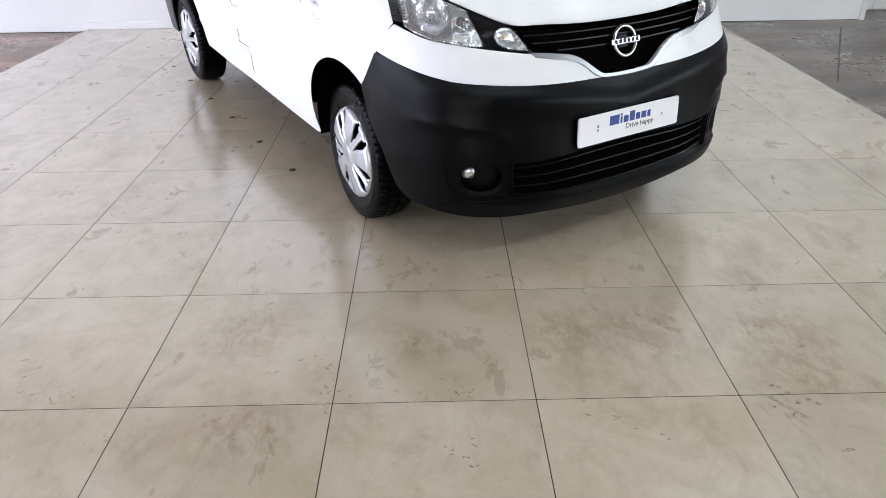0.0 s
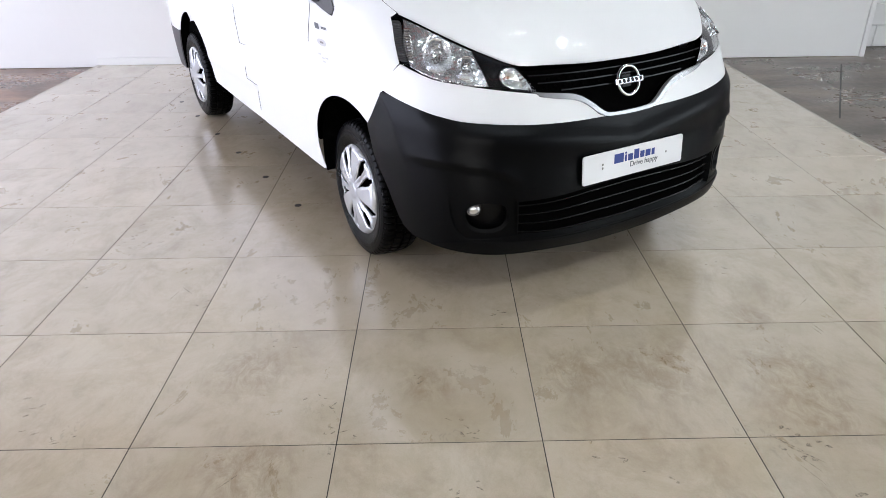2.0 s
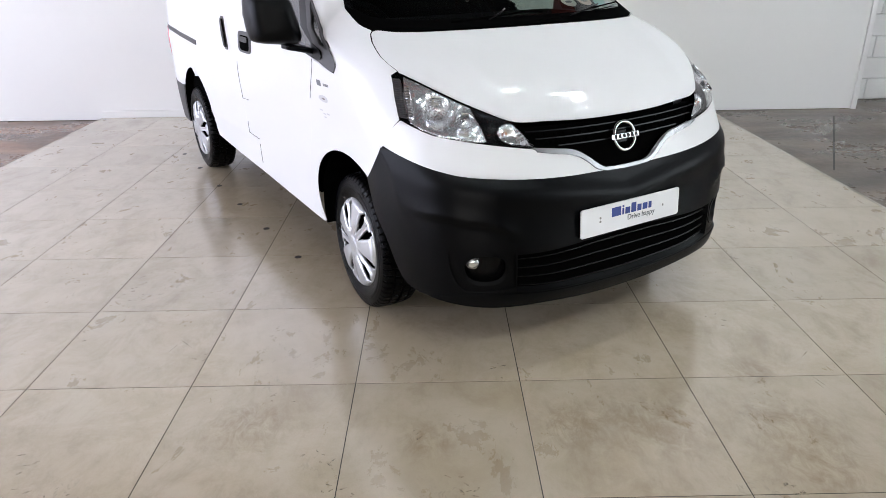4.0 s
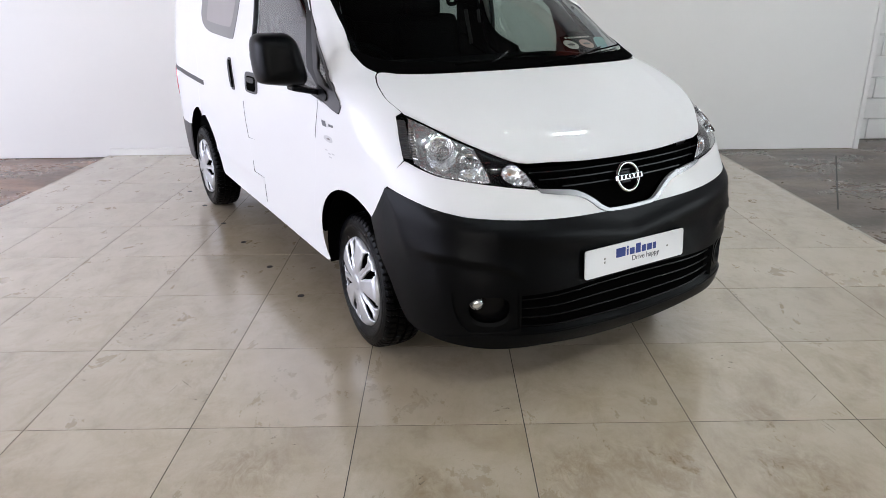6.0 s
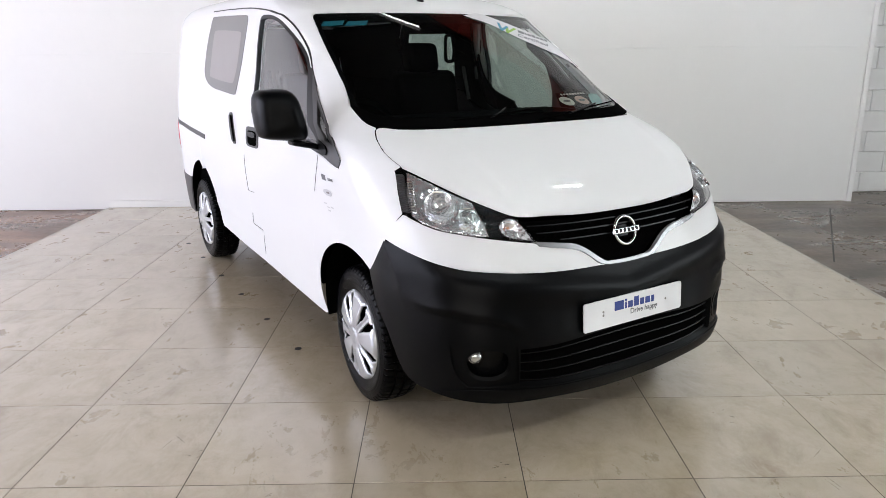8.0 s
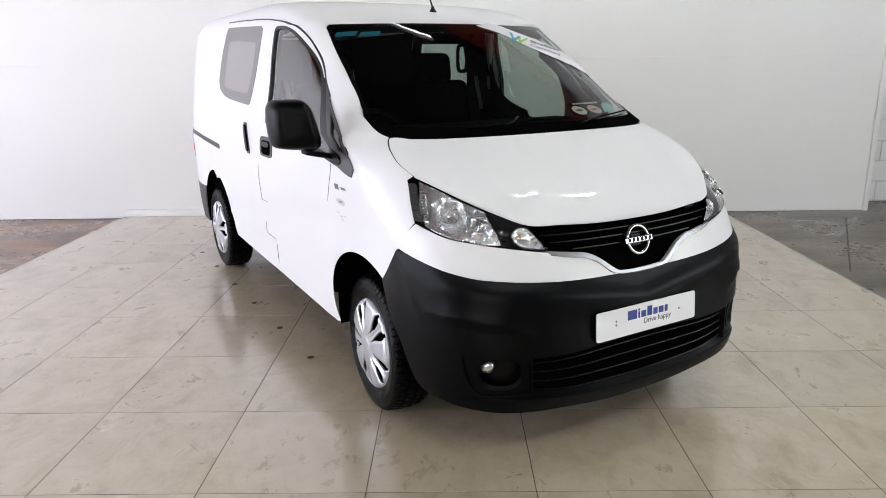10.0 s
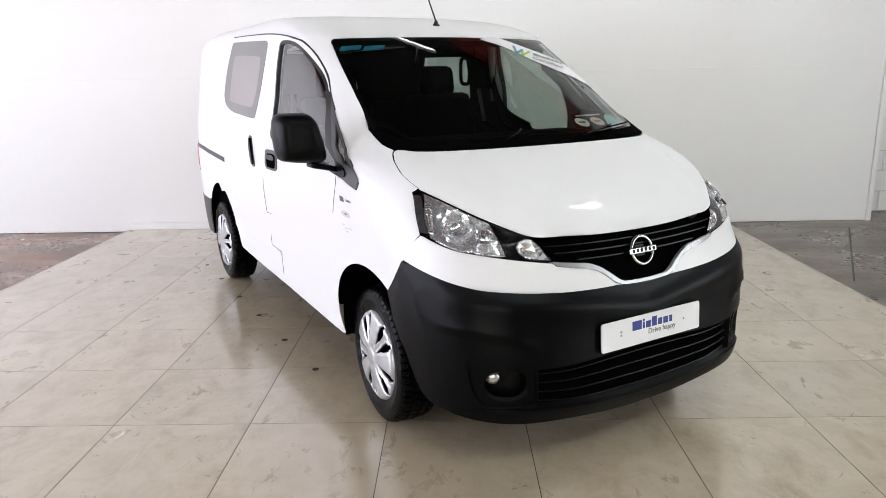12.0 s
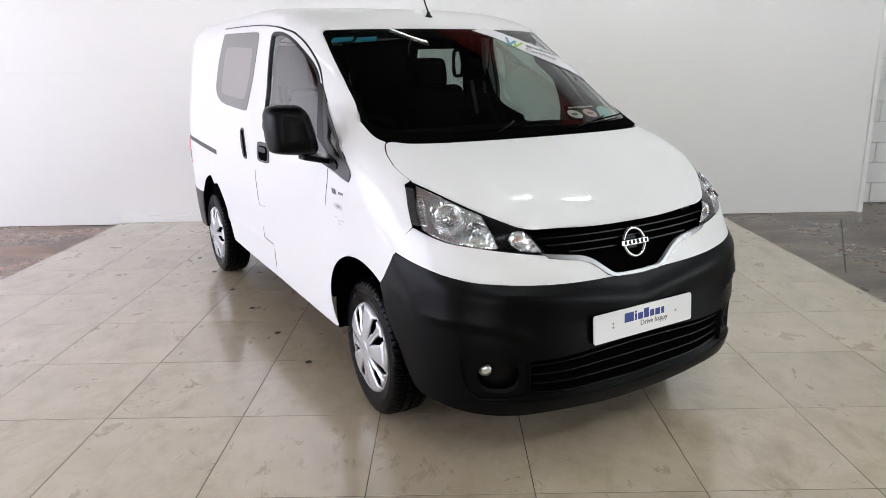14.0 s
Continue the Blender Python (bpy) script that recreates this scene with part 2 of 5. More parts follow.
SEAL = mat("black_rubber_seal", (0.006, 0.006, 0.006), 0.45, spec=0.3, vary=0.1)
SILVER = mat("silver_wheel_paint", (0.52, 0.53, 0.55), 0.28, metal=0.55, coat=0.4, vary=0.04, scale=20)
SILVER_TRIM = mat("silver_trim_paint", (0.28, 0.28, 0.285), 0.26, metal=0.7, coat=0.3, vary=0.03)
LAMP_CHROME = mat("bright_lamp_bowl", (0.88, 0.89, 0.90), 0.10, metal=1.0)
CHROME = mat("chrome", (0.66, 0.66, 0.67), 0.06, metal=1.0)
REFLECTOR = reflector_material()
GREY_PLASTIC = mat("dark_grey_plastic", (0.036, 0.033, 0.033), 0.45, vary=0.06, bump=0.04, bump_scale=500)
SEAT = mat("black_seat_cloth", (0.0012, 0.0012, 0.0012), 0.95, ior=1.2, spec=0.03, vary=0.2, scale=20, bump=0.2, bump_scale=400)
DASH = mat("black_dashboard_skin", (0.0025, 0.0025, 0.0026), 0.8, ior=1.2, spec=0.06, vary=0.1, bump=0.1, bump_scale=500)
RED_LENS = mat("red_lamp_lens", (0.55, 0.10, 0.12), 0.12, coat=0.6, vary=0.05)
CLEAR = glass("clear_lamp_lens", (0.97, 0.97, 0.97), 0.05, rise=3.2)
WINDSCREEN_GLASS = glass("green_tinted_windscreen", (0.62, 0.69, 0.655))
SIDE_GLASS = glass("green_tinted_side_glass", (0.60, 0.68, 0.64), 0.20)
FROSTED = mat("frosted_film", (0.25, 0.225, 0.222), 0.5, coat=0.6, vary=0.03)
FRIT = mat("grey_glass_border", (0.092, 0.083, 0.085), 0.35, coat=0.5, vary=0.03)
PLATE = mat("white_plate_acrylic", (0.82, 0.82, 0.83), 0.25, coat=0.4, vary=0.01)
BLUE = mat("navy_print", (0.012, 0.035, 0.22), 0.35)
GREY_PRINT = mat("grey_print", (0.10, 0.105, 0.115), 0.4)
TEAL = mat("teal_print", (0.02, 0.22, 0.34), 0.4)
LIME = mat("lime_print", (0.22, 0.40, 0.03), 0.4)
PALE = mat("pale_sticker", (0.70, 0.66, 0.60), 0.4, vary=0.05, scale=90)
PINK = mat("pink_sticker", (0.62, 0.40, 0.34), 0.4, vary=0.1, scale=90)
AQUA = mat("aqua_sticker", (0.25, 0.50, 0.50), 0.4, vary=0.1, scale=90)
SKY_STRIP = mat("sky_blue_sticker", (0.02, 0.20, 0.30), 0.4, vary=0.05)
AMBER = mat("amber_bulb", (0.42, 0.20, 0.12), 0.2, coat=0.5)
SCREW = mat("zinc_screw", (0.35, 0.34, 0.33), 0.4, metal=0.8)
FADED = mat("faded_sticker", (0.52, 0.52, 0.53), 0.4, vary=0.08, scale=80)
# ---- the van's outer skin: horizontal slices ----
# height, front on the centre line, where the front corner ends, corner power, half width, rear
SLICES = np.array([
    (0.150, -0.700, 0.00, 3.90, 0.790, 3.45),
    (0.200, -0.775, 0.00, 3.90, 0.806, 3.52),
    (0.300, -0.800, 0.00, 4.00, 0.822, 3.56),
    (0.450, -0.797, 0.00, 4.00, 0.836, 3.57),
    (0.570, -0.785, 0.00, 4.00, 0.843, 3.57),
    (0.680, -0.765, 0.00, 3.90, 0.847, 3.57),
    (0.800, -0.728, 0.05, 3.65, 0.848, 3.56),
    (0.880, -0.705, 0.10, 3.50, 0.847, 3.56),
    (0.955, -0.620, 0.14, 3.40, 0.844, 3.56),
    (1.040, -0.500, 0.18, 3.40, 0.839, 3.55),
    (1.105, -0.380, 0.35, 3.45, 0.832, 3.55),
    (1.175, -0.230, 0.62, 3.30, 0.818, 3.55),
    (1.450, 0.246, 0.88, 3.25, 0.772, 3.54),
    (1.655, 0.600, 1.05, 3.10, 0.735, 3.52),
])
CROWN = np.array([
    (1.720, 0.760, 1.20, 3.0, 0.710, 3.50),
    (1.770, 0.980, 1.42, 2.8, 0.672, 3.45),
    (1.810, 1.350, 1.75, 2.6, 0.600, 3.35),
    (1.840, 1.850, 2.15, 2.4, 0.470, 3.15),
    (1.855, 2.200, 2.40, 2.2, 0.270, 2.95),
    (1.858, 2.560, 2.62, 2.0, 0.020, 2.70),
])
TABLE = np.vstack([SLICES, CROWN])


def slopes(x, y):
    """Slopes of a monotone cubic through the knots."""
    h, d = np.diff(x), np.diff(y) / np.diff(x)
    m = np.zeros(len(x))
    m[0], m[-1] = d[0], d[-1]
    for i in range(1, len(x) - 1):
        if d[i - 1] * d[i] > 0:
            a, b = 2 * h[i] + h[i - 1], h[i] + 2 * h[i - 1]
            m[i] = (a + b) / (a / d[i - 1] + b / d[i])
    return m


SLOPES = [slopes(TABLE[:, 0], TABLE[:, c]) for c in range(1, 6)]
TOP = len(SLICES) - 1   # the windscreen stays straight up to its top
for c in range(5):
    SLOPES[c][TOP] = (TABLE[TOP, c + 1] - TABLE[TOP - 1, c + 1]) / (TABLE[TOP, 0] - TABLE[TOP - 1, 0])


def slice_at(z):
    z = np.clip(np.asarray(z, float), TABLE[0, 0], TABLE[-1, 0])
    i = np.clip(np.searchsorted(TABLE[:, 0], z) - 1, 0, len(TABLE) - 2)
    h = TABLE[i + 1, 0] - TABLE[i, 0]
    s = (z - TABLE[i, 0]) / h
    out = []
    for c in range(1, 6):
        p, q, m, k = TABLE[i, c], TABLE[i + 1, c], SLOPES[c - 1][i], SLOPES[c - 1][i + 1]
        out.append((1 + 2 * s) * (1 - s) ** 2 * p + s * (1 - s) ** 2 * h * m + s * s * (3 - 2 * s) * q + s * s * (s - 1) * h * k)
    return out


def skin(a, z):
    """The skin's point. a: 0 the front's middle, 1 the end of the front corner, 2 the start of the rear corner, 3 the rear's middle;
    plus for the left side (x > 0), minus for the right."""
    a, z = np.broadcast_arrays(np.asarray(a, float), np.asarray(z, float))
    f, yc, n, w, r = slice_at(z)
    yr = yc + (r - yc) * 0.76
    side, b = np.sign(a), np.abs(a)
    p = np.radians(90 * np.clip(b, 0, 1))
    rho = ((np.sin(p) / w) ** n + (np.cos(p) / (yc - f)) ** n) ** (-1 / n)
    x, y = rho * np.sin(p), yc - rho * np.cos(p)
    mid = (b > 1) & (b <= 2)
    x, y = np.where(mid, w, x), np.where(mid, yc + (b - 1) * (yr - yc), y)
    q = np.radians(90 * np.clip(b - 2, 0, 1))
    rho = ((np.cos(q) / w) ** 4.4 + (np.sin(q) / (r - yr)) ** 4.4) ** (-1 / 4.4)
    x, y = np.where(b > 2, rho * np.cos(q), x), np.where(b > 2, yr + rho * np.sin(q), y)
    bow = 1 - 0.010 * np.clip((y - 1.3) / 2.0, -1.2, 1.2) ** 2
    return np.stack([side * x * bow, y, z], -1)


def skin_normal(a, z):
    e = 1e-3
    da = skin(a + e, z) - skin(a - e, z)
    dz = skin(a, np.minimum(z + e, TABLE[-1, 0])) - skin(a, np.maximum(z - e, TABLE[0, 0]))
    n = np.cross(da, dz)
    return n / np.maximum(np.linalg.norm(n, axis=-1, keepdims=True), 1e-9)


def on(z, x=None, y=None):
    """The a at which the left half of the slice at z has this x (on the front) or y."""
    k, lo, hi = (0, 0.0, 1.0) if x is not None else (1, 0.0, 3.0)
    goal = x if x is not None else y
    for _ in range(40):
        m = (lo + hi) / 2
        if skin(m, z)[k] < goal:
            lo = m
        else:
            hi = m
    return (lo + hi) / 2


# ---- mesh helpers ----
def part(name, data, material, parent, label=""):
    """Links a bmesh or a mesh as one object under a thing."""
    if isinstance(data, bmesh.types.BMesh):
        me = bpy.data.meshes.new(name)
        data.to_mesh(me)
        data.free()
    else:
        me = data
    if material and not me.materials:
        me.materials.append(material)
    ob = new(name, me)
    ob.parent = parent
    return tagged(ob, label)


def raw(name, verts, faces, smooth=False):
    me = bpy.data.meshes.new(name)
    me.from_pydata([tuple(v) for v in verts], [], [tuple(f) for f in faces])
    me.polygons.foreach_set("use_smooth", [smooth] * len(me.polygons))
    me.update()
    return me


def box(size, at=(0, 0, 0), bevel=0.0, seg=2, m=None):
    bm = bmesh.new()
    bmesh.ops.create_cube(bm, size=1)
    bmesh.ops.scale(bm, vec=size, verts=bm.verts)
    if bevel:
        bmesh.ops.bevel(bm, geom=bm.edges[:], offset=bevel, segments=seg, profile=0.5, affect="EDGES")
    bmesh.ops.translate(bm, vec=at, verts=bm.verts)
    if m is not None:
        bmesh.ops.transform(bm, matrix=m, verts=bm.verts)
    return bm


def lathe(profile, n=64, axis="x", closed=True):
    """Turns (radius, offset) round an axis."""
    v, f, k = [], [], len(profile)
    for i in range(n):
        c, s = math.cos(2 * math.pi * i / n), math.sin(2 * math.pi * i / n)
        for r, o in profile:
            v.append((o, r * c, r * s) if axis == "x" else (r * c, r * s, o))
    for i in range(n):
        j = (i + 1) % n
        for p in range(k if closed else k - 1):
            q = (p + 1) % k
            f.append((i * k + p, j * k + p, j * k + q, i * k + q))
    return v, f


def tube(points, radius, n=10, taper=1.0, closed=False):
    """A round bar along points."""
    pts = [Vector(p) for p in points]
    v, f, m = [], [], len(pts)
    up = Vector((0, 0, 1))
    for i, p in enumerate(pts):
        t = (pts[(i + 1) % m] - pts[i - 1]) if closed else (pts[min(i + 1, m - 1)] - pts[max(i - 1, 0)])
        t.normalize()
        a = t.cross(up)
        a = a.normalized() if a.length > 1e-4 else t.cross(Vector((1, 0, 0))).normalized()
        b = t.cross(a)
        r = radius * (1 + (taper - 1) * i / max(m - 1, 1))
        v += [p + r * (math.cos(2 * math.pi * k / n) * a + math.sin(2 * math.pi * k / n) * b) for k in range(n)]
    for i in range(m if closed else m - 1):
        j = (i + 1) % m
        f += [(i * n + k, i * n + (k + 1) % n, j * n + (k + 1) % n, j * n + k) for k in range(n)]
    if not closed:
        f += [tuple(range(n))[::-1], tuple((m - 1) * n + k for k in range(n))]
    return raw("bar", v, f, True)


def lettering(text, size, m, depth=0.0008):
    """Words in the built-in font as a mesh, laid out in m's x and y."""
    cu = bpy.data.curves.new("words", "FONT")
    cu.body, cu.size, cu.extrude, cu.align_x, cu.align_y = text, size, depth, "LEFT", "BOTTOM_BASELINE"
    ob = bpy.data.objects.new("words", cu)
    me = bpy.data.meshes.new_from_object(ob)
    me.transform(m)
    bpy.data.objects.remove(ob)
    return me


def inside(px, py, poly):
    """Which of the points lie in the polygon."""
    out = np.zeros(len(px), bool)
    for (x0, y0), (x1, y1) in zip(poly, np.roll(poly, -1, 0)):
        if y0 != y1:
            out ^= ((y0 > py) != (y1 > py)) & (px < (x1 - x0) * (py - y0) / (y1 - y0) + x0)
    return out


def dense(pts, step, closed=True, bend=40):
    """Points along an outline in (a, z), a step apart on the skin: a smooth curve, but for corners sharper than bend degrees."""
    out, n = [], len(pts)
    pts = [np.array(p, float) for p in pts]
    sc = np.array([1.4, 1.0])

    def way(i):
        """The curve's direction at a point: (into it, out of it)."""
        b, c = pts[i - 1 if closed or i else 0], pts[(i + 1) % n if closed or i < n - 1 else n - 1]
        u, v = (pts[i] - b) * sc, (c - pts[i]) * sc
        lu, lv = np.linalg.norm(u), np.linalg.norm(v)
        if lu < 1e-9 or lv < 1e-9:
            d = (u if lu > lv else v) / max(lu, lv, 1e-9)
            return d, d
        u, v = u / lu, v / lv
        if u @ v < math.cos(radians(bend)):
            return u, v
        d = (u * lv + v * lu) / (lu + lv)
        d /= np.linalg.norm(d)
        return d, d

    for i in range(n if closed else n - 1):
        j = (i + 1) % n
        p, q = pts[i], pts[j]
        k = max(1, int(math.ceil(np.linalg.norm(skin(*p) - skin(*q)) / step)))
        l = np.linalg.norm((q - p) * sc)
        m0, m1 = way(i)[1] * l / sc, way(j)[0] * l / sc
        for h in range(k):
            t = h / k
            out.append((1 + 2 * t) * (1 - t) ** 2 * p + t * (1 - t) ** 2 * m0 + t * t * (3 - 2 * t) * q + t * t * (t - 1) * m1)
    if not closed:
        out.append(pts[-1])
    return np.array(out)


def rounded(pts, times=2, hard=()):
    """Cuts the outline's corners, but for the hard ones."""
    pts = [tuple(p) for p in pts]
    keep = {pts[i] for i in hard}
    for _ in range(times):
        out, n = [], len(pts)
        for i, p in enumerate(pts):
            if p in keep:
                out.append(p)
                continue
            b, c = pts[i - 1], pts[(i + 1) % n]
            out.append((p[0] * 0.75 + b[0] * 0.25, p[1] * 0.75 + b[1] * 0.25))
            out.append((p[0] * 0.75 + c[0] * 0.25, p[1] * 0.75 + c[1] * 0.25))
        pts = out
    return pts


def shifted(line, dist):
    """An outline moved inwards on the skin by dist metres (dense outline in (a, z))."""
    line = np.array(line)
    area = np.sum(line[:, 0] * np.roll(line[:, 1], -1) - np.roll(line[:, 0], -1) * line[:, 1])
    p = skin(line[:, 0], line[:, 1])
    t = np.roll(p, -1, 0) - np.roll(p, 1, 0)
    t /= np.maximum(np.linalg.norm(t, axis=1, keepdims=True), 1e-9)
    n = skin_normal(line[:, 0], line[:, 1])
    inw = np.cross(n, t) * (1 if area > 0 else -1)
    e = 1e-3
    ja = (skin(line[:, 0] + e, line[:, 1]) - skin(line[:, 0] - e, line[:, 1])) / (2 * e)
    jz = (skin(line[:, 0], line[:, 1] + e) - skin(line[:, 0], line[:, 1] - e)) / (2 * e)
    out = line.copy()
    for i in range(len(line)):
        st, *_ = np.linalg.lstsq(np.stack([ja[i], jz[i]], 1), inw[i] * dist, rcond=None)
        out[i] += st
    return out


def patch(name, outline, material, parent, holes=(), off=0.0, gap=0.002, step=0.025, rim=0.014, label="", back=False, form=None):
    """A panel of the van's skin inside an outline in (a, z), with a folded rim. off: how far it stands proud.
    form(p, a, z): shapes the panel further, as metres along the normal. back: close it behind as well."""
    loops = [shifted(dense(outline, step * 0.6), gap)] + [shifted(dense(h, step * 0.6), -gap) for h in holes]
    bound = np.vstack(loops)
    lo, hi = loops[0].min(0), loops[0].max(0)
    ga = np.arange(lo[0], hi[0], step * 0.75)
    gz = np.arange(lo[1], hi[1], step)
    aa, zz = (g.ravel() for g in np.meshgrid(ga, gz))
    keep = inside(aa, zz, loops[0])
    for h in loops[1:]:
        keep &= ~inside(aa, zz, h)
    aa, zz = aa[keep], zz[keep]
    if len(aa):
        ps, pb = skin(aa, zz), skin(bound[:, 0], bound[:, 1])
        near = np.array([((pb - p) ** 2).sum(1).min() for p in ps]) > (step * 0.35) ** 2
        aa, zz = aa[near], zz[near]
    every = np.vstack([bound, np.stack([aa, zz], 1)])
    edges, start = [], 0
    for l in loops:
        n = len(l)
        edges += [(start + i, start + (i + 1) % n) for i in range(n)]
        start += n
    from mathutils import geometry as mg
    res = mg.delaunay_2d_cdt([Vector((p[0] * 1.4, p[1])) for p in every], edges, [], 0, 1e-7)
    v2 = np.array([(p.x / 1.4, p.y) for p in res[0]])
    tris = np.array([f[:3] for f in res[2]])
    c = v2[tris].mean(1)
    ok = inside(c[:, 0], c[:, 1], loops[0])
    for h in loops[1:]:
        ok &= ~inside(c[:, 0], c[:, 1], h)
    tris = tris[ok]
    p, n = skin(v2[:, 0], v2[:, 1]), skin_normal(v2[:, 0], v2[:, 1])
    w = p[tris]
    turn = (np.cross(w[:, 1] - w[:, 0], w[:, 2] - w[:, 0]) * n[tris[:, 0]]).sum(1) < 0
    tris[turn] = tris[turn][:, ::-1]
    lift = np.full(len(p), off) + (form(p, v2[:, 0], v2[:, 1]) if form else 0)
    top = p + n * lift[:, None]
    if form:
        n = mesh_normals(top, tris)
    count = {}
    for t in tris:
        for i in range(3):
            k = (t[i], t[(i + 1) % 3])
            count[k] = 1
    rimedges = [k for k in count if (k[1], k[0]) not in count]
    used = sorted({i for k in rimedges for i in k})
    idx = {u: i for i, u in enumerate(used)}
    nb = len(p)
    upper, lower = top[used], (top - n * rim)[used]
    verts = np.vstack([top, upper, lower] + ([top - n * rim] if back else []))
    faces = [tuple(int(i) for i in t) for t in tris]
    m = len(used)
    faces += [(nb + idx[a], nb + m + idx[a], nb + m + idx[b], nb + idx[b]) for a, b in rimedges]
    normals = np.vstack([n, n[used], n[used]] + ([-n] if back else []))
    if back:
        faces += [tuple(int(i) + nb + 2 * m for i in t[::-1]) for t in tris]
    me = raw(name, verts, faces, True)
    me.polygons.foreach_set("use_smooth", [i < len(tris) or i >= len(tris) + len(rimedges) for i in range(len(me.polygons))])
    me.normals_split_custom_set_from_vertices([tuple(x) for x in normals])
    return part(name, me, material, parent, label)


def mesh_normals(p, tris):
    n = np.zeros_like(p)
    w = p[tris]
    f = np.cross(w[:, 1] - w[:, 0], w[:, 2] - w[:, 0])
    for i in range(3):
        np.add.at(n, tris[:, i], f)
    return n / np.maximum(np.linalg.norm(n, axis=1, keepdims=True), 1e-12)


def flip(pts):
    """The same outline on the van's other side."""
    return [(-a, z) for a, z in pts]


def whole(half):
    """A half outline, from the middle round to the middle, closed by its mirror image."""
    return list(half) + [(-a, z) for a, z in reversed(half) if abs(a) > 1e-6]


def seat_on(a, z, off=0.0, roll=0.0):
    """A frame on the skin: its z points out, its y up, its x along."""
    p, n = Vector(skin(a, z).tolist()), Vector(skin_normal(a, z).tolist())
    y = Vector((0, 0, 1))
    y = (y - y.dot(n) * n).normalized()
    x = y.cross(n)
    m = Matrix((x, y, n)).transposed().to_4x4()
    m.translation = p + n * off
    return m @ pose(0, 0, 0, 0, 0, roll)


# ---- the hall ----
def setting(name, bm, material, label):
    return tagged(part(name, bm, material, None), label, "", "", "structure")


floor = setting("floor", box((22, 24, 0.1), (1, -4, -0.075)), SCREED, "dark polished screed, brown and grey, patchy")
platform = tagged(part("floor_platform", box((6.0, 13.2, 0.06), (0.6, -1.22, -0.0312)), GROUT, None), "low display platform laid with beige porcelain tiles", "", "", "structure")
tagged(part("trim", box((0.024, 13.2, 0.03), (3.6135, -1.22, -0.0165), 0.004), KERB, None), "pale strip along the platform's edge", "", "", "structure")
tagged(part("trim", box((0.02, 13.2, 0.03), (-2.41, -1.22, -0.017), 0.005), KERB, None), "pale strip along the platform's edge", "", "", "structure")
# boarded wall behind the van: two rows of boards with a raised joint between them
WALL_Y, JOINT = 5.36, 1.495
wall = setting("wall_north", box((13.06, 0.02, 5.0), (-1.47, 5.42, 2.47)), HALL, "white boarded wall behind the display")
xs = [-4.6, -0.55, 1.95, 5.06]
for x0, x1 in zip(xs, xs[1:]):
    for z0, z1 in ((-0.02, JOINT), (JOINT, 4.9)):
        d = 0.042 if z0 < 0.1 else 0.04
        part("panel", box((x1 - x0 - 0.0002, d, z1 - z0), ((x0 + x1) / 2, WALL_Y + 0.05 - d / 2, (z0 + z1) / 2)), BOARD, wall)
for x0, x1 in ((-4.6, -0.55), (1.95, 5.06)):
    tagged(part("trim", box((x1 - x0, 0.003, 0.010), ((x0 + x1) / 2, WALL_Y + 0.0068, JOINT), 0.0012, 1), BOARD, None), "thin white strip over the joint of the boards", "", "", "structure")
tagged(part("baseboard", box((6.0, 0.02, 0.07), (0.6, WALL_Y - 0.008, 0.035), 0.004, 1), BOARD, None), "low white skirting along the tiled platform", "", "", "structure")
tagged(part("trim", box((0.05, 0.10, 4.9), (5.085, WALL_Y + 0.04, 2.42), 0.004, 1), BOARD, None), "white end strip of the boarded wall", "", "", "structure")
recess = setting("wall_recess", box((3.9, 0.2, 5.0), (7.1, 5.95, 2.47)), BLOCK, "white painted block wall set back beside the boards")
row = 0
z = -0.02
while z < 2.6:
    x = 5.0 - (0.225 if row % 2 else 0.0)
    while x < 6.6:
        part("block", box((0.446, 0.03, 0.211), (x + 0.225, 5.838, z + 0.107), 0.005, 1), BLOCK, recess)
        x += 0.45
    z += 0.2145
    row += 1


def glazed_wall(name, m, length, w0, w1, z0, z1, number):
    """A hall wall with a shop window through it; m: its start, its x along the wall."""
    w = tagged(new(name), "pale hall wall with a wide shop window", "", "", "structure")
    w.matrix_basis = m
    part("wall_piece", box((w0, 0.2, 5.0), (w0 / 2, 0, 2.47)), HALL, w)
    part("wall_piece", box((length - w1, 0.2, 5.0), ((length + w1) / 2, 0, 2.47)), HALL, w)
    part("wall_piece", box((w1 - w0, 0.2, z0 + 0.03), ((w0 + w1) / 2, 0, (z0 - 0.03) / 2)), HALL, w)
    part("wall_piece", box((w1 - w0, 0.2, 4.97 - z1), ((w0 + w1) / 2, 0, (4.97 + z1) / 2)), HALL, w)
    win = tagged(new("window_%d" % number), "wide shop window with a grey metal frame", "", "", "structure")
    win.matrix_basis = m
    for x in np.linspace(w0 + 0.03, w1 - 0.03, 5):
        part("frame", box((0.06, 0.08, z1 - z0), (x, 0, (z0 + z1) / 2)), GREY_PLASTIC, win)
    for z in (z0 + 0.03, z1 - 0.03):
        part("frame", box((w1 - w0 - 0.12, 0.076, 0.06), ((w0 + w1) / 2, 0, z)), GREY_PLASTIC, win)
    for k in range(4):
        d = (w1 - w0) / 4
        pane = part("pane", box((d - 0.06, 0.008, z1 - z0 - 0.12), (w0 + d * (k + 0.5), 0, (z0 + z1) / 2)), CLEAR, win)
        pane.visible_shadow = False


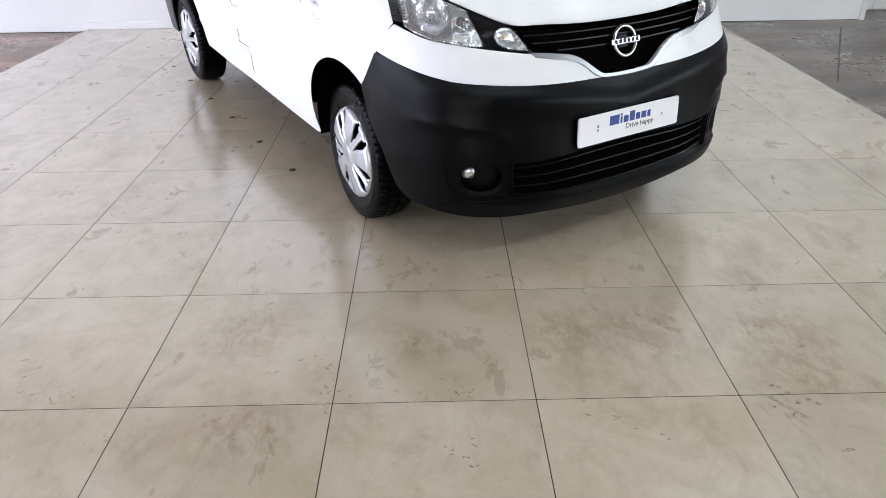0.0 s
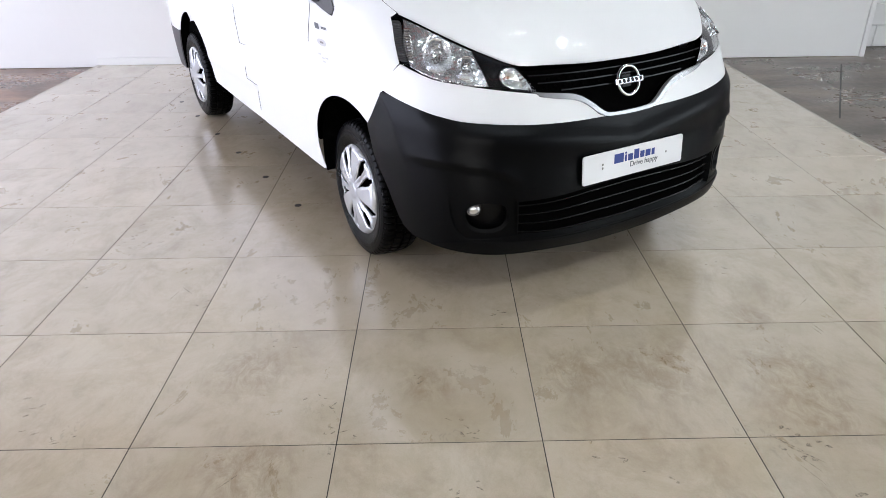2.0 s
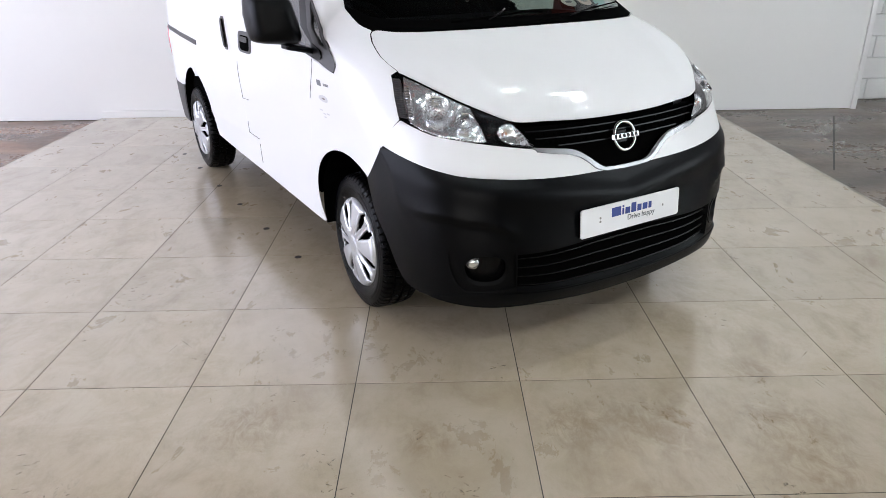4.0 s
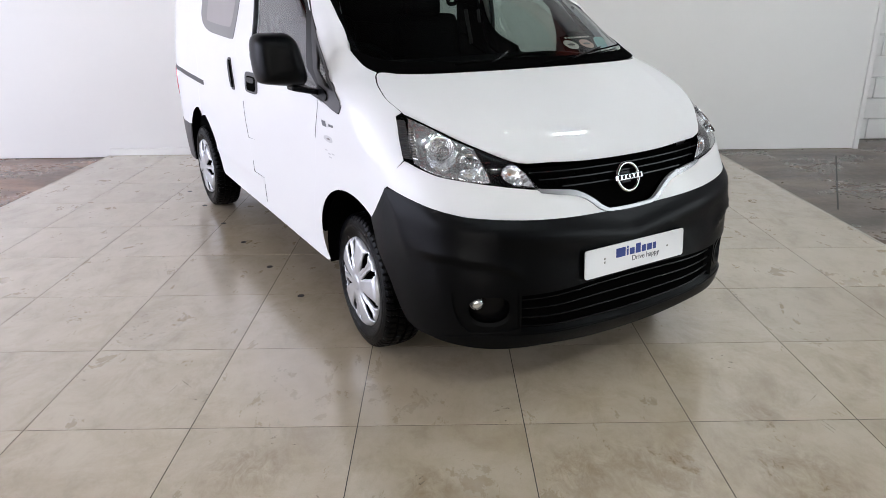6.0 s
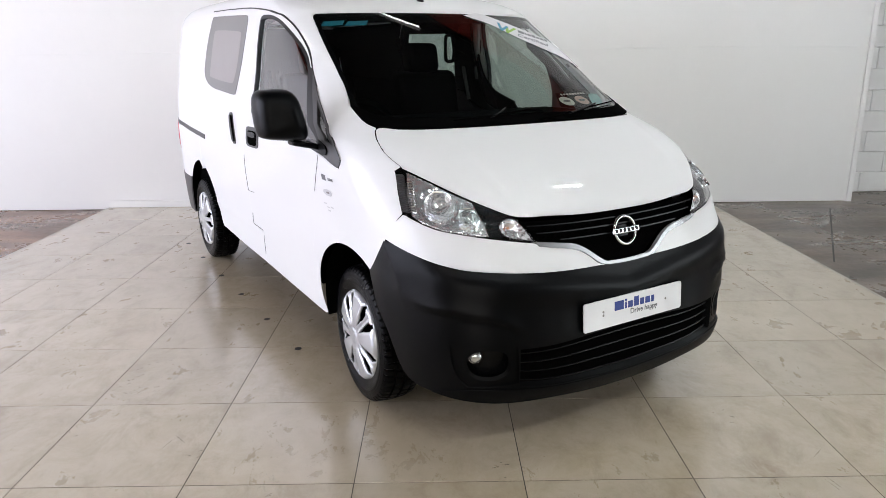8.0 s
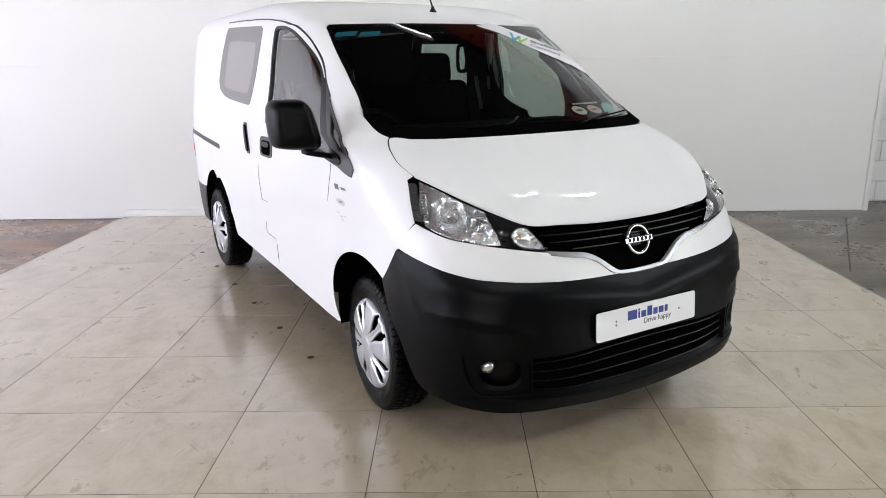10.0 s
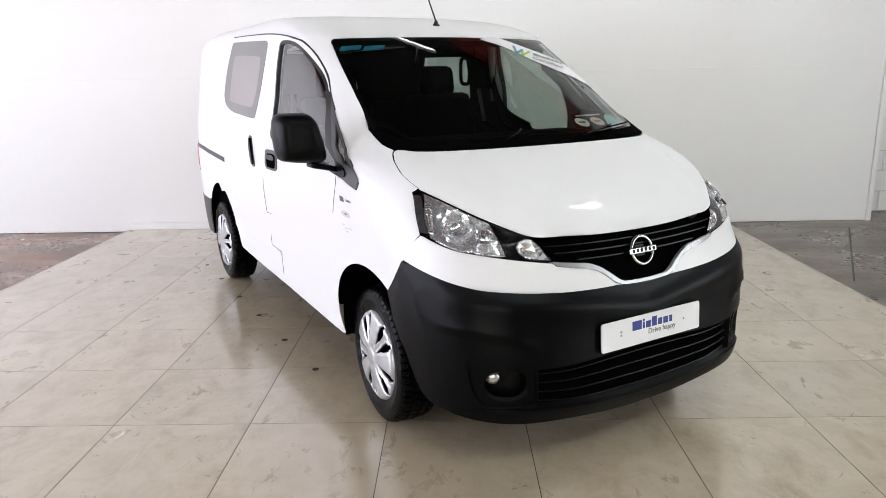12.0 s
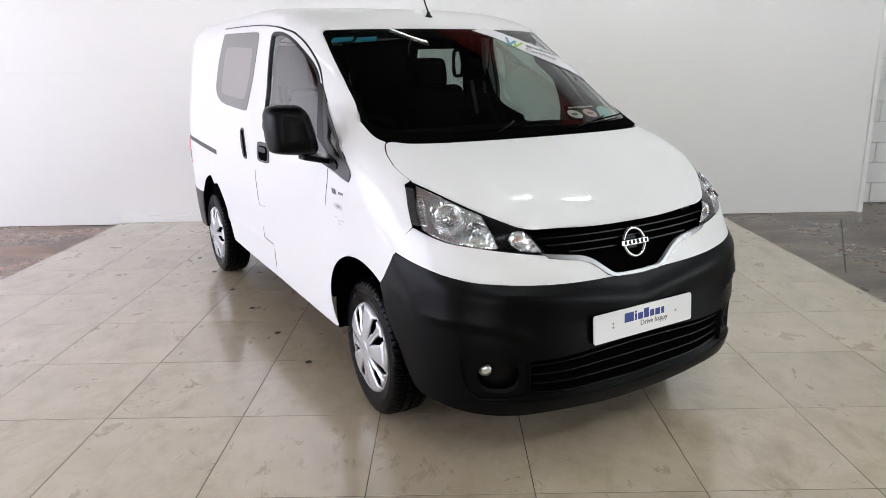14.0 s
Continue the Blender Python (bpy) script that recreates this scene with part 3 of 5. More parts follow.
glazed_wall("wall_west", pose(-8.1, 7.9, 0, 0, 0, -90), 24, 3.0, 13.5, 0.15, 2.9, 1)
glazed_wall("wall_south", pose(-8.2, -14.1, 0), 17.4, 2.0, 12.0, 0.15, 2.9, 2)
glazed_wall("wall_east", pose(9.1, -16.1, 0, 0, 0, 90), 24, 13.4, 17.4, 0.15, 2.9, 3)


def daylight(name, m, size, watts, color):
    """Sky light through a window's opening."""
    li = bpy.data.lights.new(name, "AREA")
    li.shape, li.size, li.size_y, li.energy, li.color = "RECTANGLE", *size, watts, color
    new(name, li).matrix_basis = m


daylight("window_light", pose(-8.3, -0.35, 1.5, 0, -90, 0), (2.7, 10.4), *DAY_WEST)
daylight("window_light", pose(-1.2, -14.3, 1.5, 90, 0, 0), (9.9, 2.7), *DAY_SOUTH)
daylight("window_light", pose(9.3, -0.7, 1.5, 0, 90, 0), (2.7, 3.9), *DAY_EAST)


def corrugated():
    v, f = [], []
    ys = np.arange(-14.2, 6.2, 0.05)
    for i, y in enumerate(ys):
        dz = 0.035 * (1 if (i // 2) % 2 else 0)
        v += [(-8.2, y, 4.9 + dz), (9.2, y, 4.9 + dz)]
        if i:
            k = 2 * i
            f.append((k - 2, k, k + 1, k - 1))
    return raw("ceiling", v, f)


tagged(part("ceiling", corrugated(), ROOFING, None), "dark grey corrugated roof sheets", "", "", "structure")
for y in (-10.5, -5.2, 0.1, 5.1):
    bm = box((17.2, 0.16, 0.015), (0.5, y, 4.45))
    for add in (box((17.2, 0.16, 0.015), (0.5, y, 4.80)), box((17.2, 0.012, 0.34), (0.5, y, 4.625))):
        me = bpy.data.meshes.new("tmp")
        add.to_mesh(me)
        add.free()
        bm.from_mesh(me)
        bpy.data.meshes.remove(me)
    tagged(part("roof_beam", bm, RED_STEEL, None), "red oxide painted steel roof beam", "", "", "structure")


def ceiling_light(m, tone, length=1.5):
    ob = tagged(new("ceiling_light"), "white batten light with a glowing tube, hung under the roof", "light", "batten lights")
    part("case", box((length, 0.045, 0.05), (0, 0, 0.027), 0.008), LIGHT_CASE, ob)
    part("tube", box((length - 0.04, 0.022, 0.022), (0, 0, -0.012), 0.010), glow("tube_light", *tone), ob)
    for x in (-length / 3, length / 3):
        part("hanger", tube([(x, 0, 0.05), (x, 0, 0.57)], 0.005, 8), LIGHT_CASE, ob)
    ob.matrix_basis = m
    return ob


ceiling_light(pose(0.83, 3.97, 4.35, 0, 0, 28), TUBE_OLD)
cool = ceiling_light(pose(2.45, 1.72, 4.35, 0, 0, 35), TUBE_COOL)
warm = ceiling_light(pose(-2.3, 2.7, 4.35, 0, 0, -25), TUBE_ROSE)
for x, y, turn in ((6.4, 0.8, 31), (4.4, -1.6, 31), (2.5, -2.4, 31), (0.4, -2.0, 31), (2.9, -6.35, -30)):
    copy_thing(cool, pose(x, y, 4.35, 0, 0, turn))
short = ceiling_light(pose(3.77, 2.5, 4.35, 0, 0, 37), TUBE_COOL, 0.6)
for x, y, turn in ((4.35, 2.25, 40),):
    copy_thing(short, pose(x, y, 4.35, 0, 0, turn))
for x, y in ((-5.2, 2.0), (-5.2, -1.2), (-2.8, -3.4), (-5.6, -4.4), (-2.4, -6.2)):
    copy_thing(warm, pose(x, y, 4.35, 0, 0, -25))


# black floor discs in a row beside the van
def floor_disc(m):
    v, f = lathe([(0.0005, 0.0022), (0.016, 0.0022), (0.018, 0.0008), (0.018, 0.0)], 20, "z", closed=False)
    ob = tagged(part("floor_disc", raw("floor_disc", v, f), STEEL, None), "small flat black disc on the tiled floor", "floor disc", "row of floor discs")
    ob.matrix_basis = m
    return ob


disc = floor_disc(pose(0.178, 1.777, 0.0))
for x, y in ((-0.081, 2.201), (-0.347, 2.641), (-0.591, 3.041), (-0.864, 3.496), (-1.115, 3.908)):
    copy_thing(disc, pose(x, y, 0.0))
# sawn joint in the screed
tagged(part("trim", box((0.012, 2.0, 0.002), bevel=0.0, m=pose(4.25, 4.15, -0.0245, 0, 0, -28)), STEEL, None), "dark sawn joint in the screed", "", "", "structure")


# ---- the van ----
van = tagged(new("van"), "white panel van with black plastic bumper and silver wheel covers", "van")
van.matrix_basis = VAN

# outlines in (a, z) on the half skin
ws_half = [(0, 1.172), (0.283, 1.172), (0.46, 1.171), (0.519, 1.174), (0.545, 1.192), (0.562, 1.227), (0.577, 1.285), (0.615, 1.411), (0.667, 1.551), (0.700, 1.635), (0.690, 1.648), (0.483, 1.652), (0, 1.656)]
hood_half = [(0, 0.880), (0.153, 0.884), (0.262, 0.894), (0.354, 0.904), (0.405, 0.930), (0.469, 0.966), (0.539, 1.007), (0.618, 1.052), (0.622, 1.072), (0.618, 1.089), (0.607, 1.107), (0.585, 1.127), (0.553, 1.148), (0.519, 1.170), (0.46, 1.168), (0.283, 1.169), (0, 1.169)]
lamp_edge_top = [(0.311, 0.805), (0.335, 0.862), (0.354, 0.902), (0.405, 0.929), (0.469, 0.965), (0.539, 1.006), (0.618, 1.051), (0.642, 1.040)]
lamp_edge_low = [(0.630, 0.900), (0.593, 0.880), (0.553, 0.863), (0.489, 0.848), (0.440, 0.836)]
lamp = lamp_edge_top + lamp_edge_low
vee = [(0.311, 0.806), (0.255, 0.795), (0.205, 0.783), (0.178, 0.768), (0.153, 0.748), (0.125, 0.722), (0.100, 0.704), (0.060, 0.698), (0, 0.695)]
bumper_top = [(0, 0.686), (0.091, 0.688), (0.217, 0.694), (0.308, 0.701), (0.385, 0.711), (0.452, 0.721), (0.516, 0.731), (0.581, 0.748), (0.639, 0.768), (0.690, 0.786), (0.723, 0.792)]


def arch(cy, half, top, zc, a0=180, a1=0, n=26):
    """A wheel arch as an outline in (a, z), from its rear foot over the top to its front foot."""
    out = []
    for i in range(n + 1):
        t = radians(a0 + (a1 - a0) * i / n)
        y, z = cy - half * math.cos(t), zc + (top - zc) * math.sin(t)
        out.append((on(z, y=y), z))
    return out


def at_y(*yz):
    return [(on(z, y=y), z) for y, z in yz]


front_arch = arch(-0.03, 0.345, 0.705, 0.44, 208, 40)
rear_arch = arch(2.497, 0.447, 0.748, 0.31, 182, -2)
bumper_rear = [(0.828, 0.652), (0.815, 0.600), (0.800, 0.540), (0.776, 0.490), (0.752, 0.440), (0.732, 0.380), (0.713, 0.325), (0.692, 0.285)]
bumper_half = bumper_top + [(0.775, 0.725)] + bumper_rear + [(0.668, 0.266), (0.60, 0.252), (0.523, 0.243), (0.454, 0.235), (0.306, 0.224), (0.12, 0.200), (0, 0.196)]
low_grille = [(0.379, 0.440), (0.312, 0.436), (0.12, 0.444), (0, 0.447)]
low_grille_foot = [(0, 0.258), (0.115, 0.263), (0.310, 0.282), (0.379, 0.298)]


def bumper_form(p, a, z):
    """The bumper's rounded shoulder, the ledge over each fog lamp, and the flared corner edge."""
    b = np.abs(a)
    ridge = 0.585 + 0.20 * b
    shoulder = 0.018 * np.exp(-((z - ridge) / np.where(z > ridge, 0.040, 0.055)) ** 2) * np.clip((0.64 - b) / 0.2, 0, 1)
    s = z - np.interp(b, (0.36, 0.406, 0.445, 0.491, 0.543, 0.62), (0.490, 0.535, 0.560, 0.574, 0.582, 0.588))
    ledge = 0.016 * np.where(s > 0, np.exp(-np.maximum(s, 0) / 0.05), np.clip(1 + s / 0.012, 0, 1)) * np.clip((b - 0.37) / 0.05, 0, 1) * np.clip((0.66 - b) / 0.12, 0, 1)
    d = b - (0.680 + 0.24 * (z - 0.60))
    edge = 0.006 * np.exp(-np.abs(d) / 0.025) * np.clip((z - 0.52) / 0.10, 0, 1)
    flare = 0.006 * np.exp(-((b - 0.78) / 0.05) ** 2)
    return shoulder + ledge + edge + flare


def ring(cx, cz, rx, rz, n=28, p=2.0):
    return [(cx + rx * math.copysign(abs(math.cos(t)) ** (2 / p), math.cos(t)), cz + rz * math.copysign(abs(math.sin(t)) ** (2 / p), math.sin(t))) for t in (2 * math.pi * i / n for i in range(n))]


fog_ring = ring(0.456, 0.385, 0.060, 0.066, p=2.4)
fog_panel = [(0.548, 0.456), (0.470, 0.456), (0.386, 0.449), (0.383, 0.38), (0.383, 0.312), (0.44, 0.302), (0.506, 0.299), (0.530, 0.335), (0.543, 0.39)]
lip_half = [(0, 0.252), (0.115, 0.257), (0.31, 0.276), (0.385, 0.288), (0.50, 0.291), (0.57, 0.272), (0.60, 0.256), (0.523, 0.245), (0.454, 0.237), (0.306, 0.226), (0.12, 0.202), (0, 0.198)]
# front bumper
bumper = patch("front_bumper", whole(bumper_half), PLASTIC, van, holes=[[(a, z) for a, z in low_grille] + [(-a, z) for a, z in low_grille[-2::-1]] + [(-a, z) for a, z in low_grille_foot[::-1]] + [(a, z) for a, z in low_grille_foot[1:]], fog_panel, flip(fog_panel)], rim=0.045, gap=0.0, label="black grained plastic bumper", form=bumper_form, step=0.015)
for s in (1, -1):
    side = (lambda q: q) if s > 0 else flip
    cup = patch("fog_lamp_recess", side(ring(0.456, 0.385, 0.064, 0.070, p=2.4)), GLOSS_BLACK, bumper, off=-0.055, gap=0, rim=0.01)
    patch("fog_lamp_panel", side(fog_panel), PLASTIC, bumper, holes=[side(fog_ring)], off=-0.009, gap=-0.001, rim=0.012, step=0.015)
    m = seat_on(s * 0.490, 0.402, -0.040)
    v, f = lathe([(0.0005, 0.010), (0.014, 0.009), (0.023, 0.004), (0.026, -0.005), (0.026, -0.03), (0.0005, -0.03)], 28, "z", closed=False)
    me = raw("fog_lamp", v, f, True)
    me.transform(m)
    fog = part("fog_lamp", me, REFLECTOR, bumper, "round clear fog lamp")
    patch("fog_lamp_lip", side(ring(0.456, 0.385, 0.060, 0.066, p=2.4)), PLASTIC, bumper, holes=[side(ring(0.456, 0.385, 0.053, 0.058, p=2.4))], off=-0.004, gap=0, rim=0.03)
patch("bumper_lip", whole(lip_half), PLASTIC, bumper, off=0.006, gap=0, rim=0.014)
lg = low_grille + [(-a, z) for a, z in low_grille[-2::-1]] + [(-a, z) for a, z in low_grille_foot[::-1]] + low_grille_foot[1:]
lower = patch("lower_grille", lg, DARK, van, off=-0.034, gap=-0.03, rim=0.01, label="black slatted lower grille")
for t in (0.13, 0.37, 0.61, 0.85):
    lo = np.array([(a, z0 + (z1 - z0) * t) for (a, z1), (_, z0) in zip(low_grille, low_grille_foot[::-1])])
    line = [tuple(p) for p in lo] + [(-a, z) for a, z in lo[-2::-1]]
    band = [(a, z + 0.0014) for a, z in line] + [(a, z - 0.0014) for a, z in line[::-1]]
    patch("slat", band, GLOSS_BLACK, lower, off=-0.012, gap=0, rim=0.006)

# grille, badge and the silver vee
g_top = [(0.311, 0.808), (0.333, 0.858), (0.352, 0.898), (0.262, 0.889), (0.153, 0.879), (0, 0.875)]
grille = patch("grille", whole(g_top[::-1] + [(0.255, 0.797), (0.205, 0.786), (0.178, 0.771), (0.153, 0.751), (0.125, 0.725), (0.100, 0.707), (0, 0.700)]), DARK, van, off=-0.035, gap=0, rim=0.02, label="black grille with horizontal bars")
for t, inner in ((0.853, 0.325), (0.826, 0.305), (0.798, 0.240)):
    line = [(a, t + 0.010 * (abs(a) / 0.3) ** 2) for a in np.linspace(-inner, inner, 25)]
    band = [(a, z + 0.0022) for a, z in line] + [(a, z - 0.0022) for a, z in line[::-1]]
    patch("grille_bar", band, BAR, grille, off=-0.006, gap=0, rim=0.007, label="glossy grey edged bar")
for t in (0.839, 0.812):
    for k in range(-9, 10):
        a = 0.031 * k + (0.015 if t == 0.839 else 0)
        if abs(a) > (0.31 if t > 0.8 else 0.2) or abs(a) < 0.05:
            continue
        m = seat_on(a, t + 0.010 * (abs(a) / 0.3) ** 2, -0.030)
        part("grille_stud", box((0.017, 0.013, 0.008), bevel=0.004, seg=1, m=m), DARK, grille)
patch("grille_trim", whole([(0, 0.696)] + vee[::-1][1:] + [(0.326, 0.8092), (0.323, 0.8045), (0.300, 0.7905), (0.262, 0.778), (0.215, 0.766), (0.188, 0.756), (0.162, 0.736), (0.132, 0.707), (0.106, 0.693), (0.06, 0.687), (0, 0.685)]), SILVER_TRIM, van, off=0.004, gap=0, step=0.02, rim=0.02, label="silver vee-shaped trim")
badge = tagged(new("badge"), "round chrome badge on the grille")
badge.parent = van
m = seat_on(0, 0.799, 0.006)
t0 = [m @ Vector((0.053 * math.cos(u), 0.053 * math.sin(u), 0)) for u in np.linspace(0, 2 * math.pi, 49)[:-1]]
part("badge_ring", tube(t0, 0.0066, 12, closed=True), CHROME, badge)
part("badge_bar", box((0.136, 0.024, 0.010), bevel=0.004, m=m @ pose(0, 0, 0.006)), CHROME, badge)
for k in range(6):
    part("print_block", box((0.0145, 0.0145, 0.002), (-0.0525 + 0.021 * k, 0, 0.0108), 0.0006, 1, m), GLOSS_BLACK, badge)
part("badge_mount", box((0.05, 0.05, 0.03), bevel=0.004, m=m @ pose(0, 0, -0.025)), GLOSS_BLACK, badge)

# painted apron pieces under the lamps, hood, wings
apron = [(0.100, 0.690), (0.128, 0.702), (0.158, 0.731), (0.184, 0.752), (0.212, 0.766), (0.262, 0.778), (0.312, 0.792), (0.318, 0.803), (0.440, 0.834), (0.489, 0.846), (0.553, 0.861), (0.593, 0.878), (0.630, 0.898), (0.66, 0.87), (0.722, 0.798)] + bumper_top[1:-1][::-1]
apron = apron[:-1]
hood = patch("hood", whole(hood_half), PAINT, van, gap=0.0012, rim=0.009, label="white bonnet",
             step=0.018, form=lambda p, a, z: 0.0045 * np.exp(-np.abs(np.abs(p[:, 0]) - 0.465 - 0.187 * (p[:, 1] + 0.55)) / 0.035) * np.clip((z - 0.92) / 0.06, 0, 1) * np.clip((1.16 - z) / 0.06, 0, 1))
wing_low = [p for p in front_arch if skin(*p)[1] > -0.21]
DOOR_FRONT = at_y((0.43, 0.307), (0.41, 0.40), (0.36, 0.60), (0.30, 0.80), (0.284, 0.91), (0.262, 1.0), (0.255, 1.052))
wing = [(0.632, 0.900), (0.644, 1.040), (0.620, 1.053), (0.6235, 1.072), (0.6195, 1.0895), (0.6085, 1.1075), (0.5865, 1.1275), (0.5545, 1.1490), (0.523, 1.172), (0.548, 1.190), (0.566, 1.227), (0.579, 1.255)] \
    + [(0.62, 1.222), (0.655, 1.195), (0.700, 1.165)] + [(0.79, 1.115), (0.86, 1.055), (0.902, 1.012), (0.925, 1.015), (1.02, 1.046)] + DOOR_FRONT[::-1] + at_y((0.300, 0.304)) + wing_low + [(0.828, 0.654), (0.775, 0.727), (0.724, 0.793)] + [(0.66, 0.87)]
pillar = [(0.580, 1.258), (0.577, 1.285), (0.615, 1.411), (0.667, 1.551), (0.703, 1.640), (0.700, 1.655)] + at_y((0.80, 1.690), (1.0, 1.725), (1.35, 1.745), (2.35, 1.758), (2.36, 1.742), (1.35, 1.712)) \
    + [(0.95, 1.672), (0.848, 1.642), (0.755, 1.556), (0.716, 1.475), (0.712, 1.388), (0.697, 1.30), (0.694, 1.20), (0.700, 1.168), (0.655, 1.198), (0.62, 1.225)]
door_top = [(0.716, 1.39), (0.722, 1.475), (0.760, 1.553), (0.852, 1.638), (0.95, 1.667)] + at_y((1.28, 1.698))
SEAM = at_y((1.335, 1.70), (1.345, 1.50), (1.35, 1.0), (1.315, 0.72), (1.295, 0.535), (1.125, 0.528), (1.13, 0.42), (1.15, 0.338))
door = [(0.930, 1.020), (1.022, 1.050)] + DOOR_FRONT[::-1][1:] + SEAM[::-1] + door_top[::-1][1:] + [(0.700, 1.30), (0.698, 1.20), (0.704, 1.165), (0.79, 1.118), (0.862, 1.058), (0.904, 1.016)]
glass_front = [(0.725, 1.385), (0.733, 1.470), (0.790, 1.545), (0.880, 1.620), (0.96, 1.648)]
glass_rear = [(1.16, 1.662), (1.215, 1.645), (1.225, 1.50), (1.21, 1.28), (1.19, 1.14), (1.15, 1.125)]
quarter = [(0.718, 1.375), (0.703, 1.30), (0.700, 1.20), (0.708, 1.165), (0.79, 1.12), (0.862, 1.062), (0.900, 1.024), (0.93, 1.026), (1.020, 1.056), (0.93, 1.18), (0.80, 1.30)]
small_pane = [(0.712, 1.268), (0.742, 1.205), (0.79, 1.152), (0.866, 1.108), (0.838, 1.094), (0.78, 1.134), (0.722, 1.172), (0.709, 1.205)]
quarter_edge = quarter[8:9] + quarter[7:8] + quarter[6:7] + [(0.862, 1.066), (0.792, 1.122), (0.710, 1.168), (0.702, 1.20), (0.705, 1.30)]
slide = SEAM + at_y((1.6, 0.350), (2.04, 0.368)) + [p for p in rear_arch[::-1] if skin(*p)[1] < 2.44 and p[1] > 0.38] + at_y((2.44, 0.70), (2.43, 1.0), (2.37, 1.70), (2.33, 1.736), (1.36, 1.708))
win_b = at_y((1.545, 1.245), (1.63, 1.236), (2.34, 1.278), (2.335, 1.50), (2.25, 1.695), (2.2, 1.70), (1.49, 1.676), (1.435, 1.668), (1.44, 1.60))
win_b_in = at_y((1.60, 1.31), (1.68, 1.30), (2.16, 1.325), (2.19, 1.345), (2.15, 1.60), (2.10, 1.615), (1.56, 1.592), (1.525, 1.575))
rear_panel = at_y((2.375, 1.70), (2.435, 1.0), (2.445, 0.715)) + [p for p in rear_arch[::-1] if skin(*p)[1] > 2.45 and p[1] > 0.59] + at_y((2.86, 0.588), (3.30, 0.588), (3.52, 0.588)) + [(2.99, 0.588), (2.99, 1.70)]
roof_half = [(0, 1.660), (0.483, 1.656), (0.690, 1.6535), (0.706, 1.6515)] + at_y((0.78, 1.690), (1.0, 1.729), (1.35, 1.749), (2.36, 1.762), (3.0, 1.75)) + [(2.6, 1.73), (3.0, 1.70)]


def joint(line, width, material, parent, off=-0.004):
    """A dark strip behind the gap between two panels."""
    d = dense(line, 0.02, False)
    p, n = skin(d[:, 0], d[:, 1]), skin_normal(d[:, 0], d[:, 1])
    t = np.gradient(p, axis=0)
    t /= np.linalg.norm(t, axis=1, keepdims=True)
    c = np.cross(n, t) * width / 2
    v = np.vstack([p + c + n * off, p - c + n * off, p - c + n * (off - 0.004), p + c + n * (off - 0.004)])
    k = len(d)
    f = [(i + a * k, i + 1 + a * k, i + 1 + b * k, i + b * k) for i in range(k - 1) for a, b in ((0, 1), (1, 2), (2, 3), (3, 0))]
    return part("panel_joint", raw("panel_joint", v, f), material, parent)


